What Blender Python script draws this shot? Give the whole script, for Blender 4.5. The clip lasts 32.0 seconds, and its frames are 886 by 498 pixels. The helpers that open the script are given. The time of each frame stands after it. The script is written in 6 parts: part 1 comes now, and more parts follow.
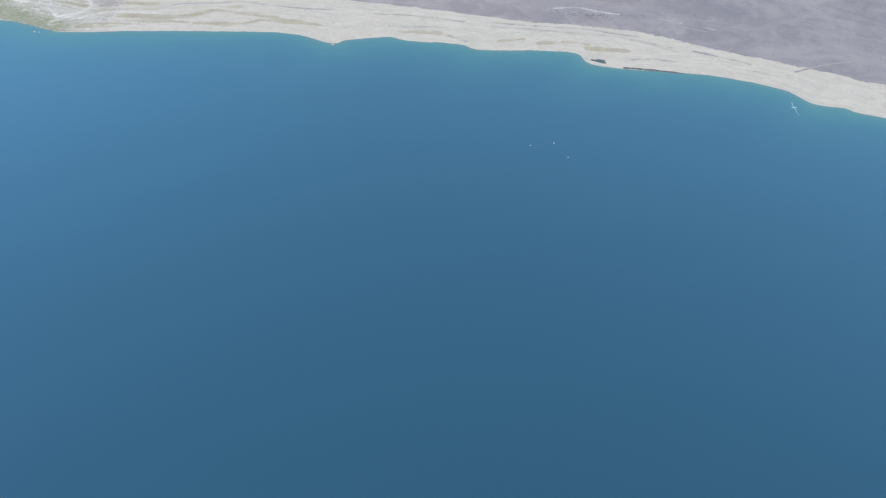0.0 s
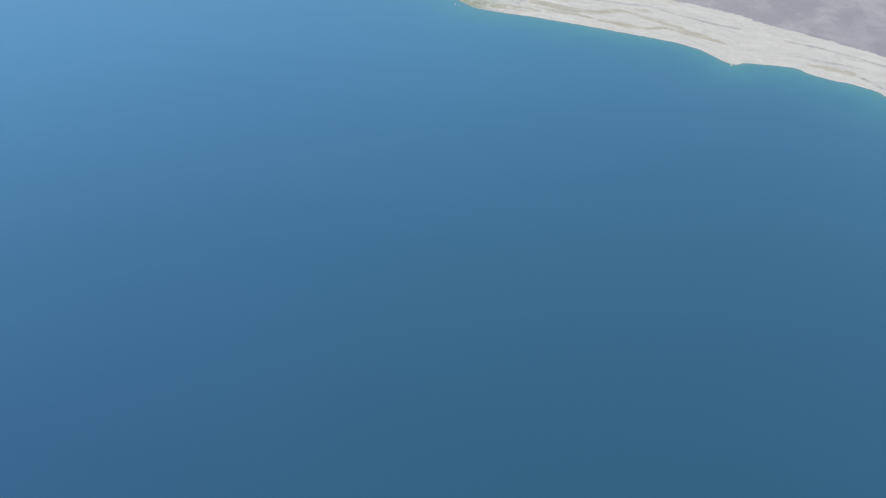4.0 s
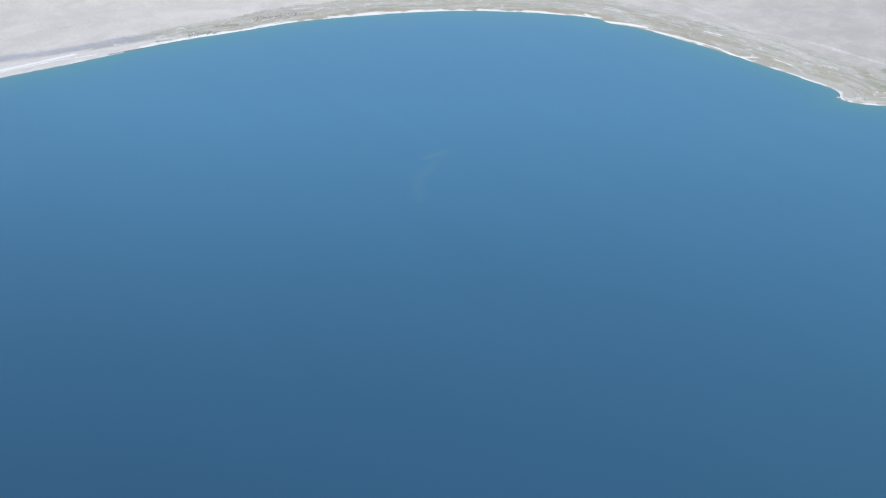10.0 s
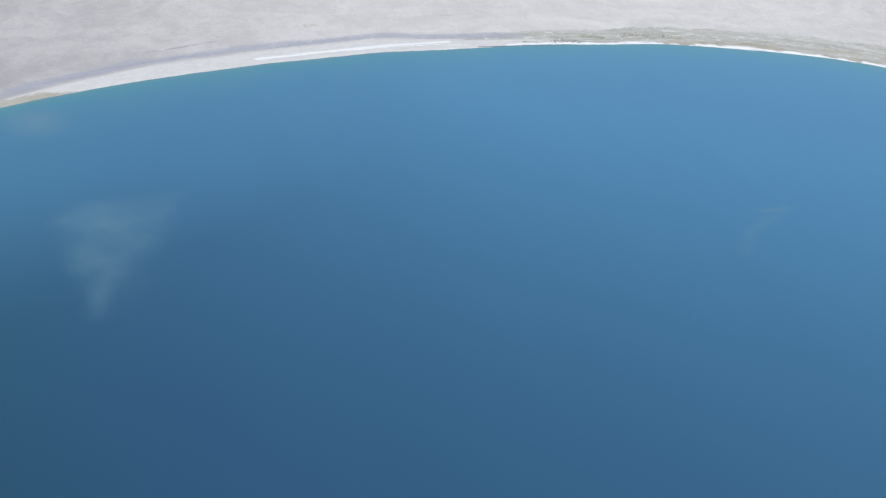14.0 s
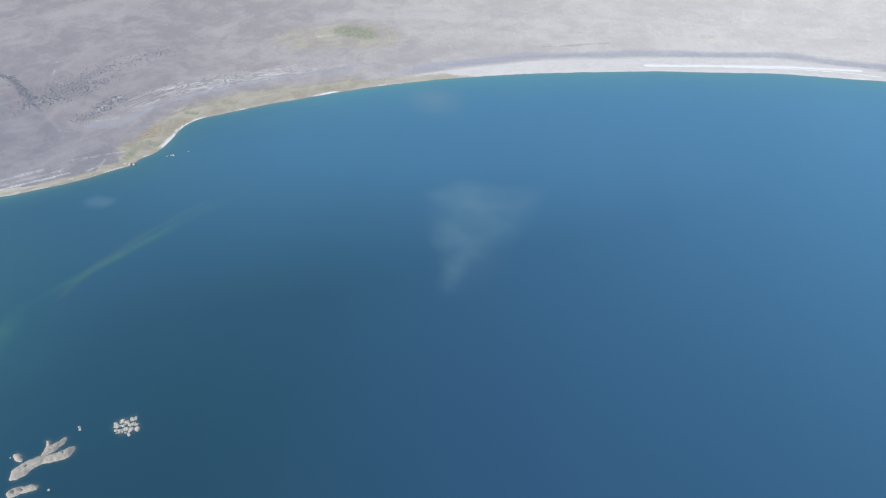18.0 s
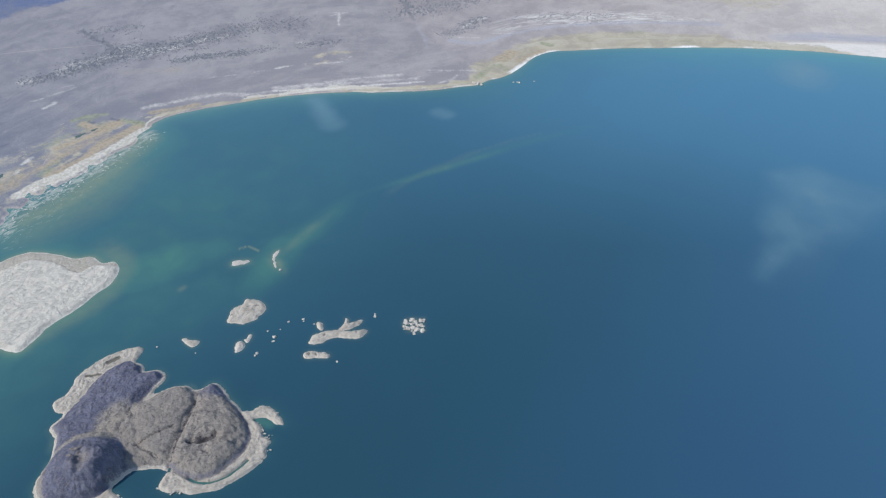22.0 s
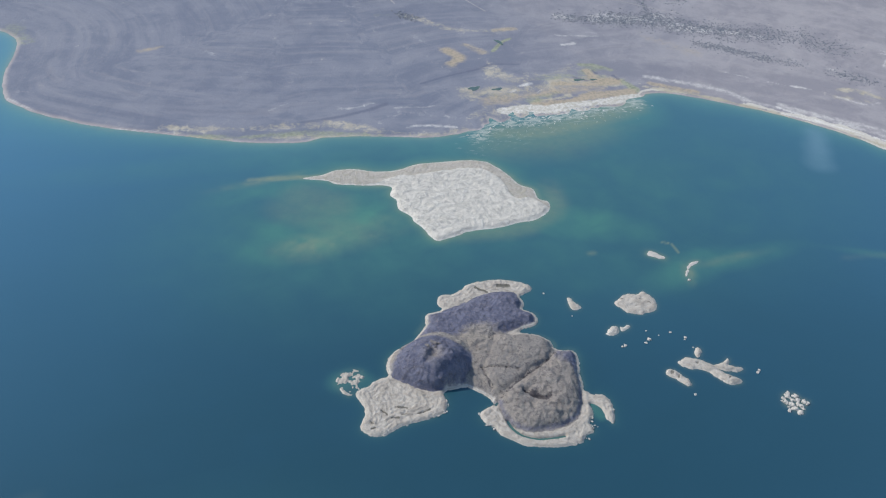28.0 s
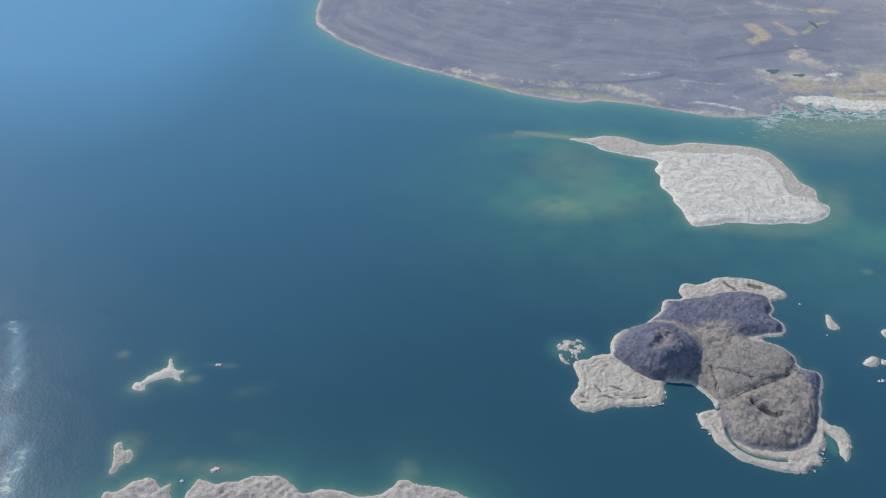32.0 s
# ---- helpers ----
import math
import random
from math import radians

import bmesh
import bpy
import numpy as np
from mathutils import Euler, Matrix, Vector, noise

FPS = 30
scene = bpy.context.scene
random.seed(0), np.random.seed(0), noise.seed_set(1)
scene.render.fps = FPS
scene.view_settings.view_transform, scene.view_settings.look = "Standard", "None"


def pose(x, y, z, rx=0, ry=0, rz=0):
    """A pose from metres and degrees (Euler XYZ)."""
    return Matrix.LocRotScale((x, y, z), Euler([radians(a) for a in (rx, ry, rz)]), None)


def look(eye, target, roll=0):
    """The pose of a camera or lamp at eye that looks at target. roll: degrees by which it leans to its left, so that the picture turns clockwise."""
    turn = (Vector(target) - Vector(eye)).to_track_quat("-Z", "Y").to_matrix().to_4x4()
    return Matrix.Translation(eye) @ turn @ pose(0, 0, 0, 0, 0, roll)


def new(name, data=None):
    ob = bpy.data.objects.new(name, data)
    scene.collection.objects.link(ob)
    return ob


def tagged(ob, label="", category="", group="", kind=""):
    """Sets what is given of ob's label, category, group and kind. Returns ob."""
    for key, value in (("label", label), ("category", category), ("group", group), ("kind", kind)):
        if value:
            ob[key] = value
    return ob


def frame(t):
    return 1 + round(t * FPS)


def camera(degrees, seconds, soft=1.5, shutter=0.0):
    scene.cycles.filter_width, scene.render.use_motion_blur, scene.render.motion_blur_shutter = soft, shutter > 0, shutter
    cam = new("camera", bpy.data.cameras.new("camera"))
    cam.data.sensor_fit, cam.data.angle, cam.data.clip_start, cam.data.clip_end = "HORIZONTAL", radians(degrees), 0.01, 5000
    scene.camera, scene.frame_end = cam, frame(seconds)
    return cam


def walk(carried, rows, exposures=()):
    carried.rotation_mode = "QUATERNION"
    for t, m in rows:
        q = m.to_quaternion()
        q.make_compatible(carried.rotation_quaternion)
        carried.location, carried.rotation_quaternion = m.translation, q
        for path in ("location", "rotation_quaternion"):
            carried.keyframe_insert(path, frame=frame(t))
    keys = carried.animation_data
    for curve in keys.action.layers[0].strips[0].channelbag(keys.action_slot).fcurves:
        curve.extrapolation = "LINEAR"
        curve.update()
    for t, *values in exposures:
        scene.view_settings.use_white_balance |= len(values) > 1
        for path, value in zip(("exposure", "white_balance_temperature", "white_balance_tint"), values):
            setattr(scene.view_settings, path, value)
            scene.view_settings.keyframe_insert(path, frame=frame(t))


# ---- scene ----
# ---------------------------------------------------------------- camera
cam = camera(54.0, 32.0, soft=1.2)
PATH = [
    (0, (126.1, 0.7, 1101.2), (361.2, 752.4, 485.1), 2.62),
    (0.5, (122.7, 3.1, 1102.0), (334.5, 786.3, 517.3), 1.41),
    (1, (119.4, 5.6, 1102.8), (288.0, 804.4, 525.2), 0.86),
    (1.5, (116.0, 7.7, 1103.6), (230.2, 829.0, 544.8), -0.67),
    (2, (112.7, 9.0, 1104.7), (167.7, 821.8, 524.6), -0.67),
    (2.5, (109.4, 9.8, 1105.9), (106.7, 815.7, 513.8), -0.73),
    (3, (106.0, 10.4, 1107.2), (51.7, 797.9, 493.2), -0.24),
    (3.5, (102.7, 10.9, 1108.6), (6.1, 785.2, 483.3), 0.49),
    (5.5, (88.8, 12.4, 1117.1), (-186.8, 766.7, 521.3), -0.78),
    (6, (84.5, 12.2, 1119.9), (-246.7, 761.6, 546.5), -1.38),
    (6.5, (80.1, 11.8, 1122.7), (-303.4, 743.2, 558.9), -1.53),
    (7, (75.7, 11.2, 1125.8), (-353.0, 734.2, 584.0), -1.60),
    (7.5, (71.1, 10.4, 1128.8), (-384.7, 715.9, 586.0), -0.29),
    (8, (66.7, 9.3, 1132.0), (-424.8, 683.2, 580.5), 0.66),
    (8.5, (63.0, 7.6, 1135.3), (-471.5, 652.6, 589.0), 0.27),
    (9, (59.4, 6.0, 1138.5), (-515.2, 623.0, 600.8), 0.48),
    (9.5, (55.7, 4.5, 1141.4), (-542.0, 579.3, 582.5), 1.54),
    (10, (51.8, 3.6, 1143.9), (-585.2, 543.8, 594.1), 0.92),
    (10.5, (47.4, 3.4, 1145.8), (-623.0, 507.6, 601.4), 1.20),
    (11, (42.7, 3.6, 1147.5), (-649.6, 471.5, 598.1), 1.53),
    (11.5, (38.1, 3.9, 1149.0), (-673.3, 446.5, 603.2), 2.17),
    (12, (33.6, 4.2, 1150.7), (-697.9, 418.0, 608.7), 2.44),
    (12.5, (29.3, 4.3, 1152.7), (-722.1, 380.6, 610.7), 2.41),
    (13, (25.6, 4.0, 1155.0), (-747.5, 337.1, 615.1), 2.45),
    (13.5, (22.3, 3.3, 1157.8), (-768.0, 288.7, 615.7), 2.20),
    (14, (19.3, 2.4, 1160.9), (-782.4, 239.6, 612.2), 2.03),
    (14.5, (16.1, 1.5, 1164.1), (-797.0, 188.1, 612.7), 1.68),
    (16.5, (3.8, -1.9, 1178.9), (-829.3, 4.9, 625.8), 1.57),
    (17, (0.0, 0.0, 1180.0), (-834.5, -48.0, 631.1), 0.52),
    (17.5, (-4.4, 2.3, 1180.5), (-831.5, -100.7, 628.0), -0.43),
    (18, (-8.8, 5.1, 1180.1), (-827.0, -150.8, 626.8), -1.28),
    (18.5, (-13.4, 8.5, 1178.7), (-814.7, -195.5, 616.3), -1.70),
    (19, (-18.5, 12.0, 1176.5), (-803.4, -237.0, 609.2), -2.10),
    (19.5, (-23.5, 15.3, 1174.0), (-795.5, -277.8, 610.0), -2.39),
    (20, (-28.0, 18.1, 1171.6), (-784.8, -318.9, 611.5), -2.76),
    (20.5, (-32.5, 20.5, 1169.3), (-775.1, -351.1, 612.0), -2.87),
    (21, (-36.2, 22.4, 1167.4), (-753.7, -387.3, 604.1), -2.93),
    (21.5, (-39.2, 23.5, 1166.4), (-730.7, -424.1, 599.4), -3.03),
    (22, (-42.0, 23.6, 1166.2), (-689.0, -454.3, 572.0), -2.33),
    (22.5, (-46.4, 22.8, 1166.0), (-659.2, -484.5, 560.1), -1.82),
    (23, (-51.1, 22.2, 1165.2), (-638.1, -522.9, 566.6), -1.89),
    (23.5, (-55.3, 22.9, 1163.3), (-615.4, -560.9, 575.6), -1.83),
    (24, (-60.5, 23.6, 1160.7), (-591.4, -593.3, 579.6), -1.39),
    (24.5, (-66.3, 24.1, 1157.7), (-570.5, -606.8, 568.0), 1.75),
    (25, (-71.5, 23.9, 1155.1), (-541.2, -617.7, 548.8), 3.27),
    (25.5, (-77.0, 22.9, 1152.7), (-509.5, -647.9, 550.2), 2.59),
    (26, (-82.7, 22.1, 1150.4), (-475.4, -667.6, 542.1), 2.92),
    (26.5, (-88.5, 21.6, 1148.2), (-446.6, -684.4, 537.3), 3.24),
    (28.5, (-112.9, 22.1, 1149.7), (-333.7, -742.4, 544.0), 2.95),
    (29, (-118.1, 19.8, 1150.4), (-314.6, -753.5, 547.6), 2.76),
    (29.5, (-123.0, 17.5, 1151.1), (-285.4, -761.7, 545.6), 2.08),
    (30, (-128.3, 15.0, 1151.0), (-247.5, -775.0, 549.7), 1.03),
    (30.5, (-134.1, 13.2, 1150.3), (-203.8, -787.4, 555.1), 0.03),
    (31, (-140.7, 11.7, 1148.0), (-163.3, -776.9, 533.5), 0.03),
    (31.5, (-147.7, 9.8, 1144.8), (-129.0, -761.1, 508.1), 0.20),
    (32, (-154.7, 7.3, 1141.3), (-100.0, -750.0, 490.5), -0.22),
]
EXPOSURES = [(0, 0.80), (3, 0.81), (6, 0.84), (9, 0.71), (12, 0.68), (14, 0.68), (19, 0.72), (21, 0.72), (23, 0.80), (26, 0.80), (29, 0.76), (32, 0.76)]
walk(cam, [(t, look(eye, target, roll)) for t, eye, target, roll in PATH], EXPOSURES)

# ---------------------------------------------------------------- light
SUN_DIR = Vector((0.612, -0.449, 0.651))
world = bpy.data.worlds.new("sky")
scene.world = world
world.use_nodes = True
wt = world.node_tree
sky = wt.nodes.new("ShaderNodeTexSky")
sky.sky_type = "NISHITA"
sky.sun_disc = False
sky.sun_elevation = math.asin(SUN_DIR.z)
sky.sun_rotation = math.atan2(SUN_DIR.x, SUN_DIR.y)
sky.altitude, sky.air_density, sky.dust_density = 2000.0, 1.2, 0.9
wt.links.new(sky.outputs[0], wt.nodes["Background"].inputs[0])
wt.nodes["Background"].inputs[1].default_value = 0.13
sun = new("sun", bpy.data.lights.new("sun", "SUN"))
sun.data.energy, sun.data.angle, sun.data.color = 2.6, radians(0.53), (1.0, 0.95, 0.88)
sun.matrix_world = look(SUN_DIR * 2000, (0, 0, 0))


# ---------------------------------------------------------------- helpers for shapes
def spline(ctrl, per=8, closed=True):
    """A smooth curve through the plan's control points."""
    c = np.array(ctrl, float)
    if closed:
        p = np.vstack([c[-1:], c, c[:2]])
        count = len(c)
    else:
        p = np.vstack([2 * c[:1] - c[1:2], c, 2 * c[-1:] - c[-2:-1]])
        count = len(c) - 1
    out = []
    for k in range(count):
        a, b, d, e = p[k], p[k + 1], p[k + 2], p[k + 3]
        for s in np.arange(per) / per:
            out.append(0.5 * (2 * b + (d - a) * s + (2 * a - 5 * b + 4 * d - e) * s**2 + (3 * b - 3 * d + e - a) * s**3))
    if not closed:
        out.append(c[-1])
    return np.array(out)


def edge_distance(x, y, line, closed=True):
    """Distance to a polyline, the length along it of the nearest place, and whether the point is inside."""
    pts = np.vstack([line, line[:1]]) if closed else line
    best = np.full(x.shape, 1e18)
    along = np.zeros(x.shape)
    inside = np.zeros(x.shape, bool)
    run = 0.0
    for (ax, ay), (bx, by) in zip(pts[:-1], pts[1:]):
        dx, dy = bx - ax, by - ay
        size = math.hypot(dx, dy) + 1e-9
        f = np.clip(((x - ax) * dx + (y - ay) * dy) / size**2, 0, 1)
        d = (x - ax - f * dx) ** 2 + (y - ay - f * dy) ** 2
        near = d < best
        best[near] = d[near]
        along[near] = (run + f * size)[near]
        if dy:
            inside ^= ((ay > y) != (by > y)) & (x < dx * (y - ay) / dy + ax)
        run += size
    return np.sqrt(best), along, inside


def spread(xs, ys, coarse_x, coarse_y, values):
    """Values on a coarse grid, laid bilinearly onto a finer one."""
    rows = np.stack([np.interp(xs, coarse_x, row) for row in values])
    k = np.clip(np.searchsorted(coarse_y, ys) - 1, 0, len(coarse_y) - 2)
    f = ((ys - coarse_y[k]) / (coarse_y[k + 1] - coarse_y[k]))[:, None]
    return rows[k] * (1 - f) + rows[k + 1] * f


def grid_distance(xs, ys, polygon, line, reach=170):
    """Signed distance into the polygon and length along the line for a grid; exact within reach of the line."""
    cx, cy = np.append(xs[:-1:6], xs[-1]), np.append(ys[:-1:6], ys[-1])
    mx, my = np.meshgrid(cx, cy)
    d, _, inside = edge_distance(mx, my, polygon)
    _, along, _ = edge_distance(mx, my, line, False)
    signed = spread(xs, ys, cx, cy, np.where(inside, d, -d))
    run_all = spread(xs, ys, cx, cy, along)
    best = np.full(signed.shape, 1e18)
    run = 0.0
    for (ax, ay), (bx, by) in zip(line[:-1], line[1:]):
        dx, dy = bx - ax, by - ay
        size = math.hypot(dx, dy) + 1e-9
        i0, i1 = np.searchsorted(xs, (min(ax, bx) - reach, max(ax, bx) + reach))
        j0, j1 = np.searchsorted(ys, (min(ay, by) - reach, max(ay, by) + reach))
        if i1 > i0 and j1 > j0:
            x, y = xs[None, i0:i1], ys[j0:j1, None]
            f = np.clip(((x - ax) * dx + (y - ay) * dy) / size**2, 0, 1)
            q = (x - ax - f * dx) ** 2 + (y - ay - f * dy) ** 2
            box = best[j0:j1, i0:i1]
            near = q < box
            box[near] = q[near]
            run_all[j0:j1, i0:i1][near] = (run + f * size)[near]
        run += size
    near = best < reach**2
    gx_, gy_ = np.meshgrid(xs, ys)
    px, py = gx_[near], gy_[near]
    inside = np.zeros(px.shape, bool)
    for (ax, ay), (bx, by) in zip(polygon, np.roll(polygon, -1, 0)):
        if by != ay:
            band = (ay > py) != (by > py)
            inside[band] ^= px[band] < (bx - ax) * (py[band] - ay) / (by - ay) + ax
    signed[near] = np.where(inside, 1, -1) * np.sqrt(best[near])
    return signed, run_all


def lattice(ix, iy, seed):
    h = (ix.astype(np.int64) * 374761393 + iy.astype(np.int64) * 668265263 + seed * 144665) & 0xFFFFFFFF
    h = ((h ^ (h >> 13)) * 1274126177) & 0xFFFFFFFF
    return ((h ^ (h >> 16)) & 0xFFFF) / 65535.0


def grain(x, y, size, seed=0, octaves=3):
    """Fractal value noise, -1 to 1."""
    total, amp, norm = np.zeros(np.shape(x)), 1.0, 0.0
    for o in range(octaves):
        px, py = x / size + 31.7 * o, y / size - 17.3 * o
        ix, iy = np.floor(px), np.floor(py)
        fx, fy = px - ix, py - iy
        fx, fy = fx * fx * (3 - 2 * fx), fy * fy * (3 - 2 * fy)
        a, b = lattice(ix, iy, seed + o), lattice(ix + 1, iy, seed + o)
        c, d = lattice(ix, iy + 1, seed + o), lattice(ix + 1, iy + 1, seed + o)
        total += amp * ((a + (b - a) * fx) * (1 - fy) + (c + (d - c) * fx) * fy)
        norm += amp
        amp, size = amp * 0.5, size * 0.5
    return 2 * total / norm - 1


def ramp01(v, low, high):
    f = np.clip((v - low) / (high - low + 1e-9), 0, 1)
    return f * f * (3 - 2 * f)


def spot(x, y, cx, cy, rx, ry, turn=0.0, soft=0.5):
    """1 inside a soft-edged oval, 0 outside."""
    c, s = math.cos(radians(turn)), math.sin(radians(turn))
    u, v = (x - cx) * c + (y - cy) * s, -(x - cx) * s + (y - cy) * c
    return 1 - ramp01(np.sqrt((u / rx) ** 2 + (v / ry) ** 2), 1 - soft, 1 + soft)


def stroke(x, y, field, amount, width, points, soft=0.6, rough=0.5, seed=5):
    """Raises a field along a soft-edged, slightly ragged line."""
    line = spline(points, 5, False)
    pad = width * (1 + soft) * 1.6 + 10
    i = np.nonzero((x[0] > line[:, 0].min() - pad) & (x[0] < line[:, 0].max() + pad))[0]
    j = np.nonzero((y[:, 0] > line[:, 1].min() - pad) & (y[:, 0] < line[:, 1].max() + pad))[0]
    if not len(i) or not len(j):
        return
    box = np.s_[j[0]:j[-1] + 1, i[0]:i[-1] + 1]
    d = edge_distance(x[box], y[box], line, False)[0]
    d = d + rough * width * grain(x[box], y[box], 4 * width + 12, seed, 3)
    field[box] = np.maximum(field[box], amount * (1 - ramp01(d, width * (1 - soft), width * (1 + soft))))


def sheet(name, xs, ys, z, keep, material, parent=None, **fields):
    """A height field on the grid xs, ys as one mesh; fields become attributes of its points."""
    ny, nx = z.shape
    gx, gy = np.meshgrid(xs, ys)
    ids = np.arange(nx * ny).reshape(ny, nx)
    use = keep[:-1, :-1] | keep[1:, :-1] | keep[:-1, 1:] | keep[1:, 1:]
    quads = np.stack([ids[:-1, :-1], ids[:-1, 1:], ids[1:, 1:], ids[1:, :-1]], -1)[use]
    needed = np.unique(quads)
    back = np.zeros(nx * ny, np.int64)
    back[needed] = np.arange(len(needed))
    quads = back[quads]
    me = bpy.data.meshes.new(name)
    me.vertices.add(len(needed))
    co = np.stack([gx.ravel(), gy.ravel(), z.ravel()], 1)[needed]
    me.vertices.foreach_set("co", co.ravel().astype(np.float32))
    me.loops.add(quads.size)
    me.loops.foreach_set("vertex_index", quads.ravel().astype(np.int32))
    me.polygons.add(len(quads))
    me.polygons.foreach_set("loop_start", np.arange(0, quads.size, 4, dtype=np.int32))
    me.polygons.foreach_set("use_smooth", np.ones(len(quads), bool))
    for key, values in fields.items():
        me.attributes.new(key, "FLOAT", "POINT").data.foreach_set("value", values.ravel()[needed].astype(np.float32))
    me.update(calc_edges=True)
    me.materials.append(material)
    ob = new(name, me)
    ob.parent = parent
    return ob


def part(name, bm, material, parent=None, label="", smooth=True):
    me = bpy.data.meshes.new(name)
    bm.to_mesh(me)
    bm.free()
    if smooth:
        me.polygons.foreach_set("use_smooth", np.ones(len(me.polygons), bool))
    me.materials.append(material)
    ob = new(name, me)
    ob.parent = parent
    if label:
        tagged(ob, label)
    return ob


# ---------------------------------------------------------------- materials
class Nodes:
    """Short hand for building a node material."""

    def __init__(self, name):
        self.mat = bpy.data.materials.new(name)
        self.mat.use_nodes = True
        self.tree = self.mat.node_tree
        self.out = self.tree.nodes["Principled BSDF"]

    def add(self, kind, **settings):
        n = self.tree.nodes.new(kind)
        for key, value in settings.items():
            n.inputs[key.replace("_", " ")].default_value = value
        return n

    def link(self, a, b):
        self.tree.links.new(a, b)

    def field(self, name):
        n = self.tree.nodes.new("ShaderNodeAttribute")
        n.attribute_name = name
        return n.outputs["Fac"]

    def place(self):
        return self.tree.nodes.new("ShaderNodeNewGeometry").outputs["Position"]

    def part_of(self, vector, k):
        n = self.tree.nodes.new("ShaderNodeSeparateXYZ")
        self.link(vector, n.inputs[0])
        return n.outputs[k]

    def noise(self, vector, scale, detail=4.0, rough=0.6, warp=0.0):
        n = self.add("ShaderNodeTexNoise", Scale=scale, Detail=detail, Roughness=rough, Distortion=warp)
        if vector is not None:
            self.link(vector, n.inputs["Vector"])
        return n.outputs["Fac"]

    def math(self, op, a, b=0.0, c=0.0):
        n = self.tree.nodes.new("ShaderNodeMath")
        n.operation = op
        for k, v in enumerate((a, b, c)):
            if isinstance(v, (int, float)):
                n.inputs[k].default_value = v
            else:
                self.link(v, n.inputs[k])
        return n.outputs[0]

    def step(self, value, low, high, smooth=True):
        n = self.tree.nodes.new("ShaderNodeMapRange")
        n.interpolation_type = "SMOOTHSTEP" if smooth else "LINEAR"
        self.link(value, n.inputs[0])
        n.inputs[1].default_value, n.inputs[2].default_value = low, high
        return n.outputs[0]

    def mix(self, fac, a, b):
        n = self.tree.nodes.new("ShaderNodeMix")
        n.data_type = "RGBA"
        if isinstance(fac, (int, float)):
            n.inputs[0].default_value = fac
        else:
            self.link(fac, n.inputs[0])
        for k, v in ((6, a), (7, b)):
            if isinstance(v, tuple):
                n.inputs[k].default_value = (*v, 1)
            else:
                self.link(v, n.inputs[k])
        return n.outputs[2]

    def join(self, x, y, z=0.0):
        n = self.tree.nodes.new("ShaderNodeCombineXYZ")
        for k, v in enumerate((x, y, z)):
            if isinstance(v, (int, float)):
                n.inputs[k].default_value = v
            else:
                self.link(v, n.inputs[k])
        return n.outputs[0]

    def bump(self, height, strength, distance):
        n = self.add("ShaderNodeBump", Strength=strength, Distance=distance)
        self.link(height, n.inputs["Height"])
        self.link(n.outputs[0], self.out.inputs["Normal"])

    def done(self, colour, rough=0.9, specular=0.2):
        if isinstance(colour, tuple):
            self.out.inputs["Base Color"].default_value = (*colour, 1)
        else:
            self.link(colour, self.out.inputs["Base Color"])
        if isinstance(rough, (int, float)):
            self.out.inputs["Roughness"].default_value = rough
        else:
            self.link(rough, self.out.inputs["Roughness"])
        self.out.inputs["Specular IOR Level"].default_value = specular
        return self.mat


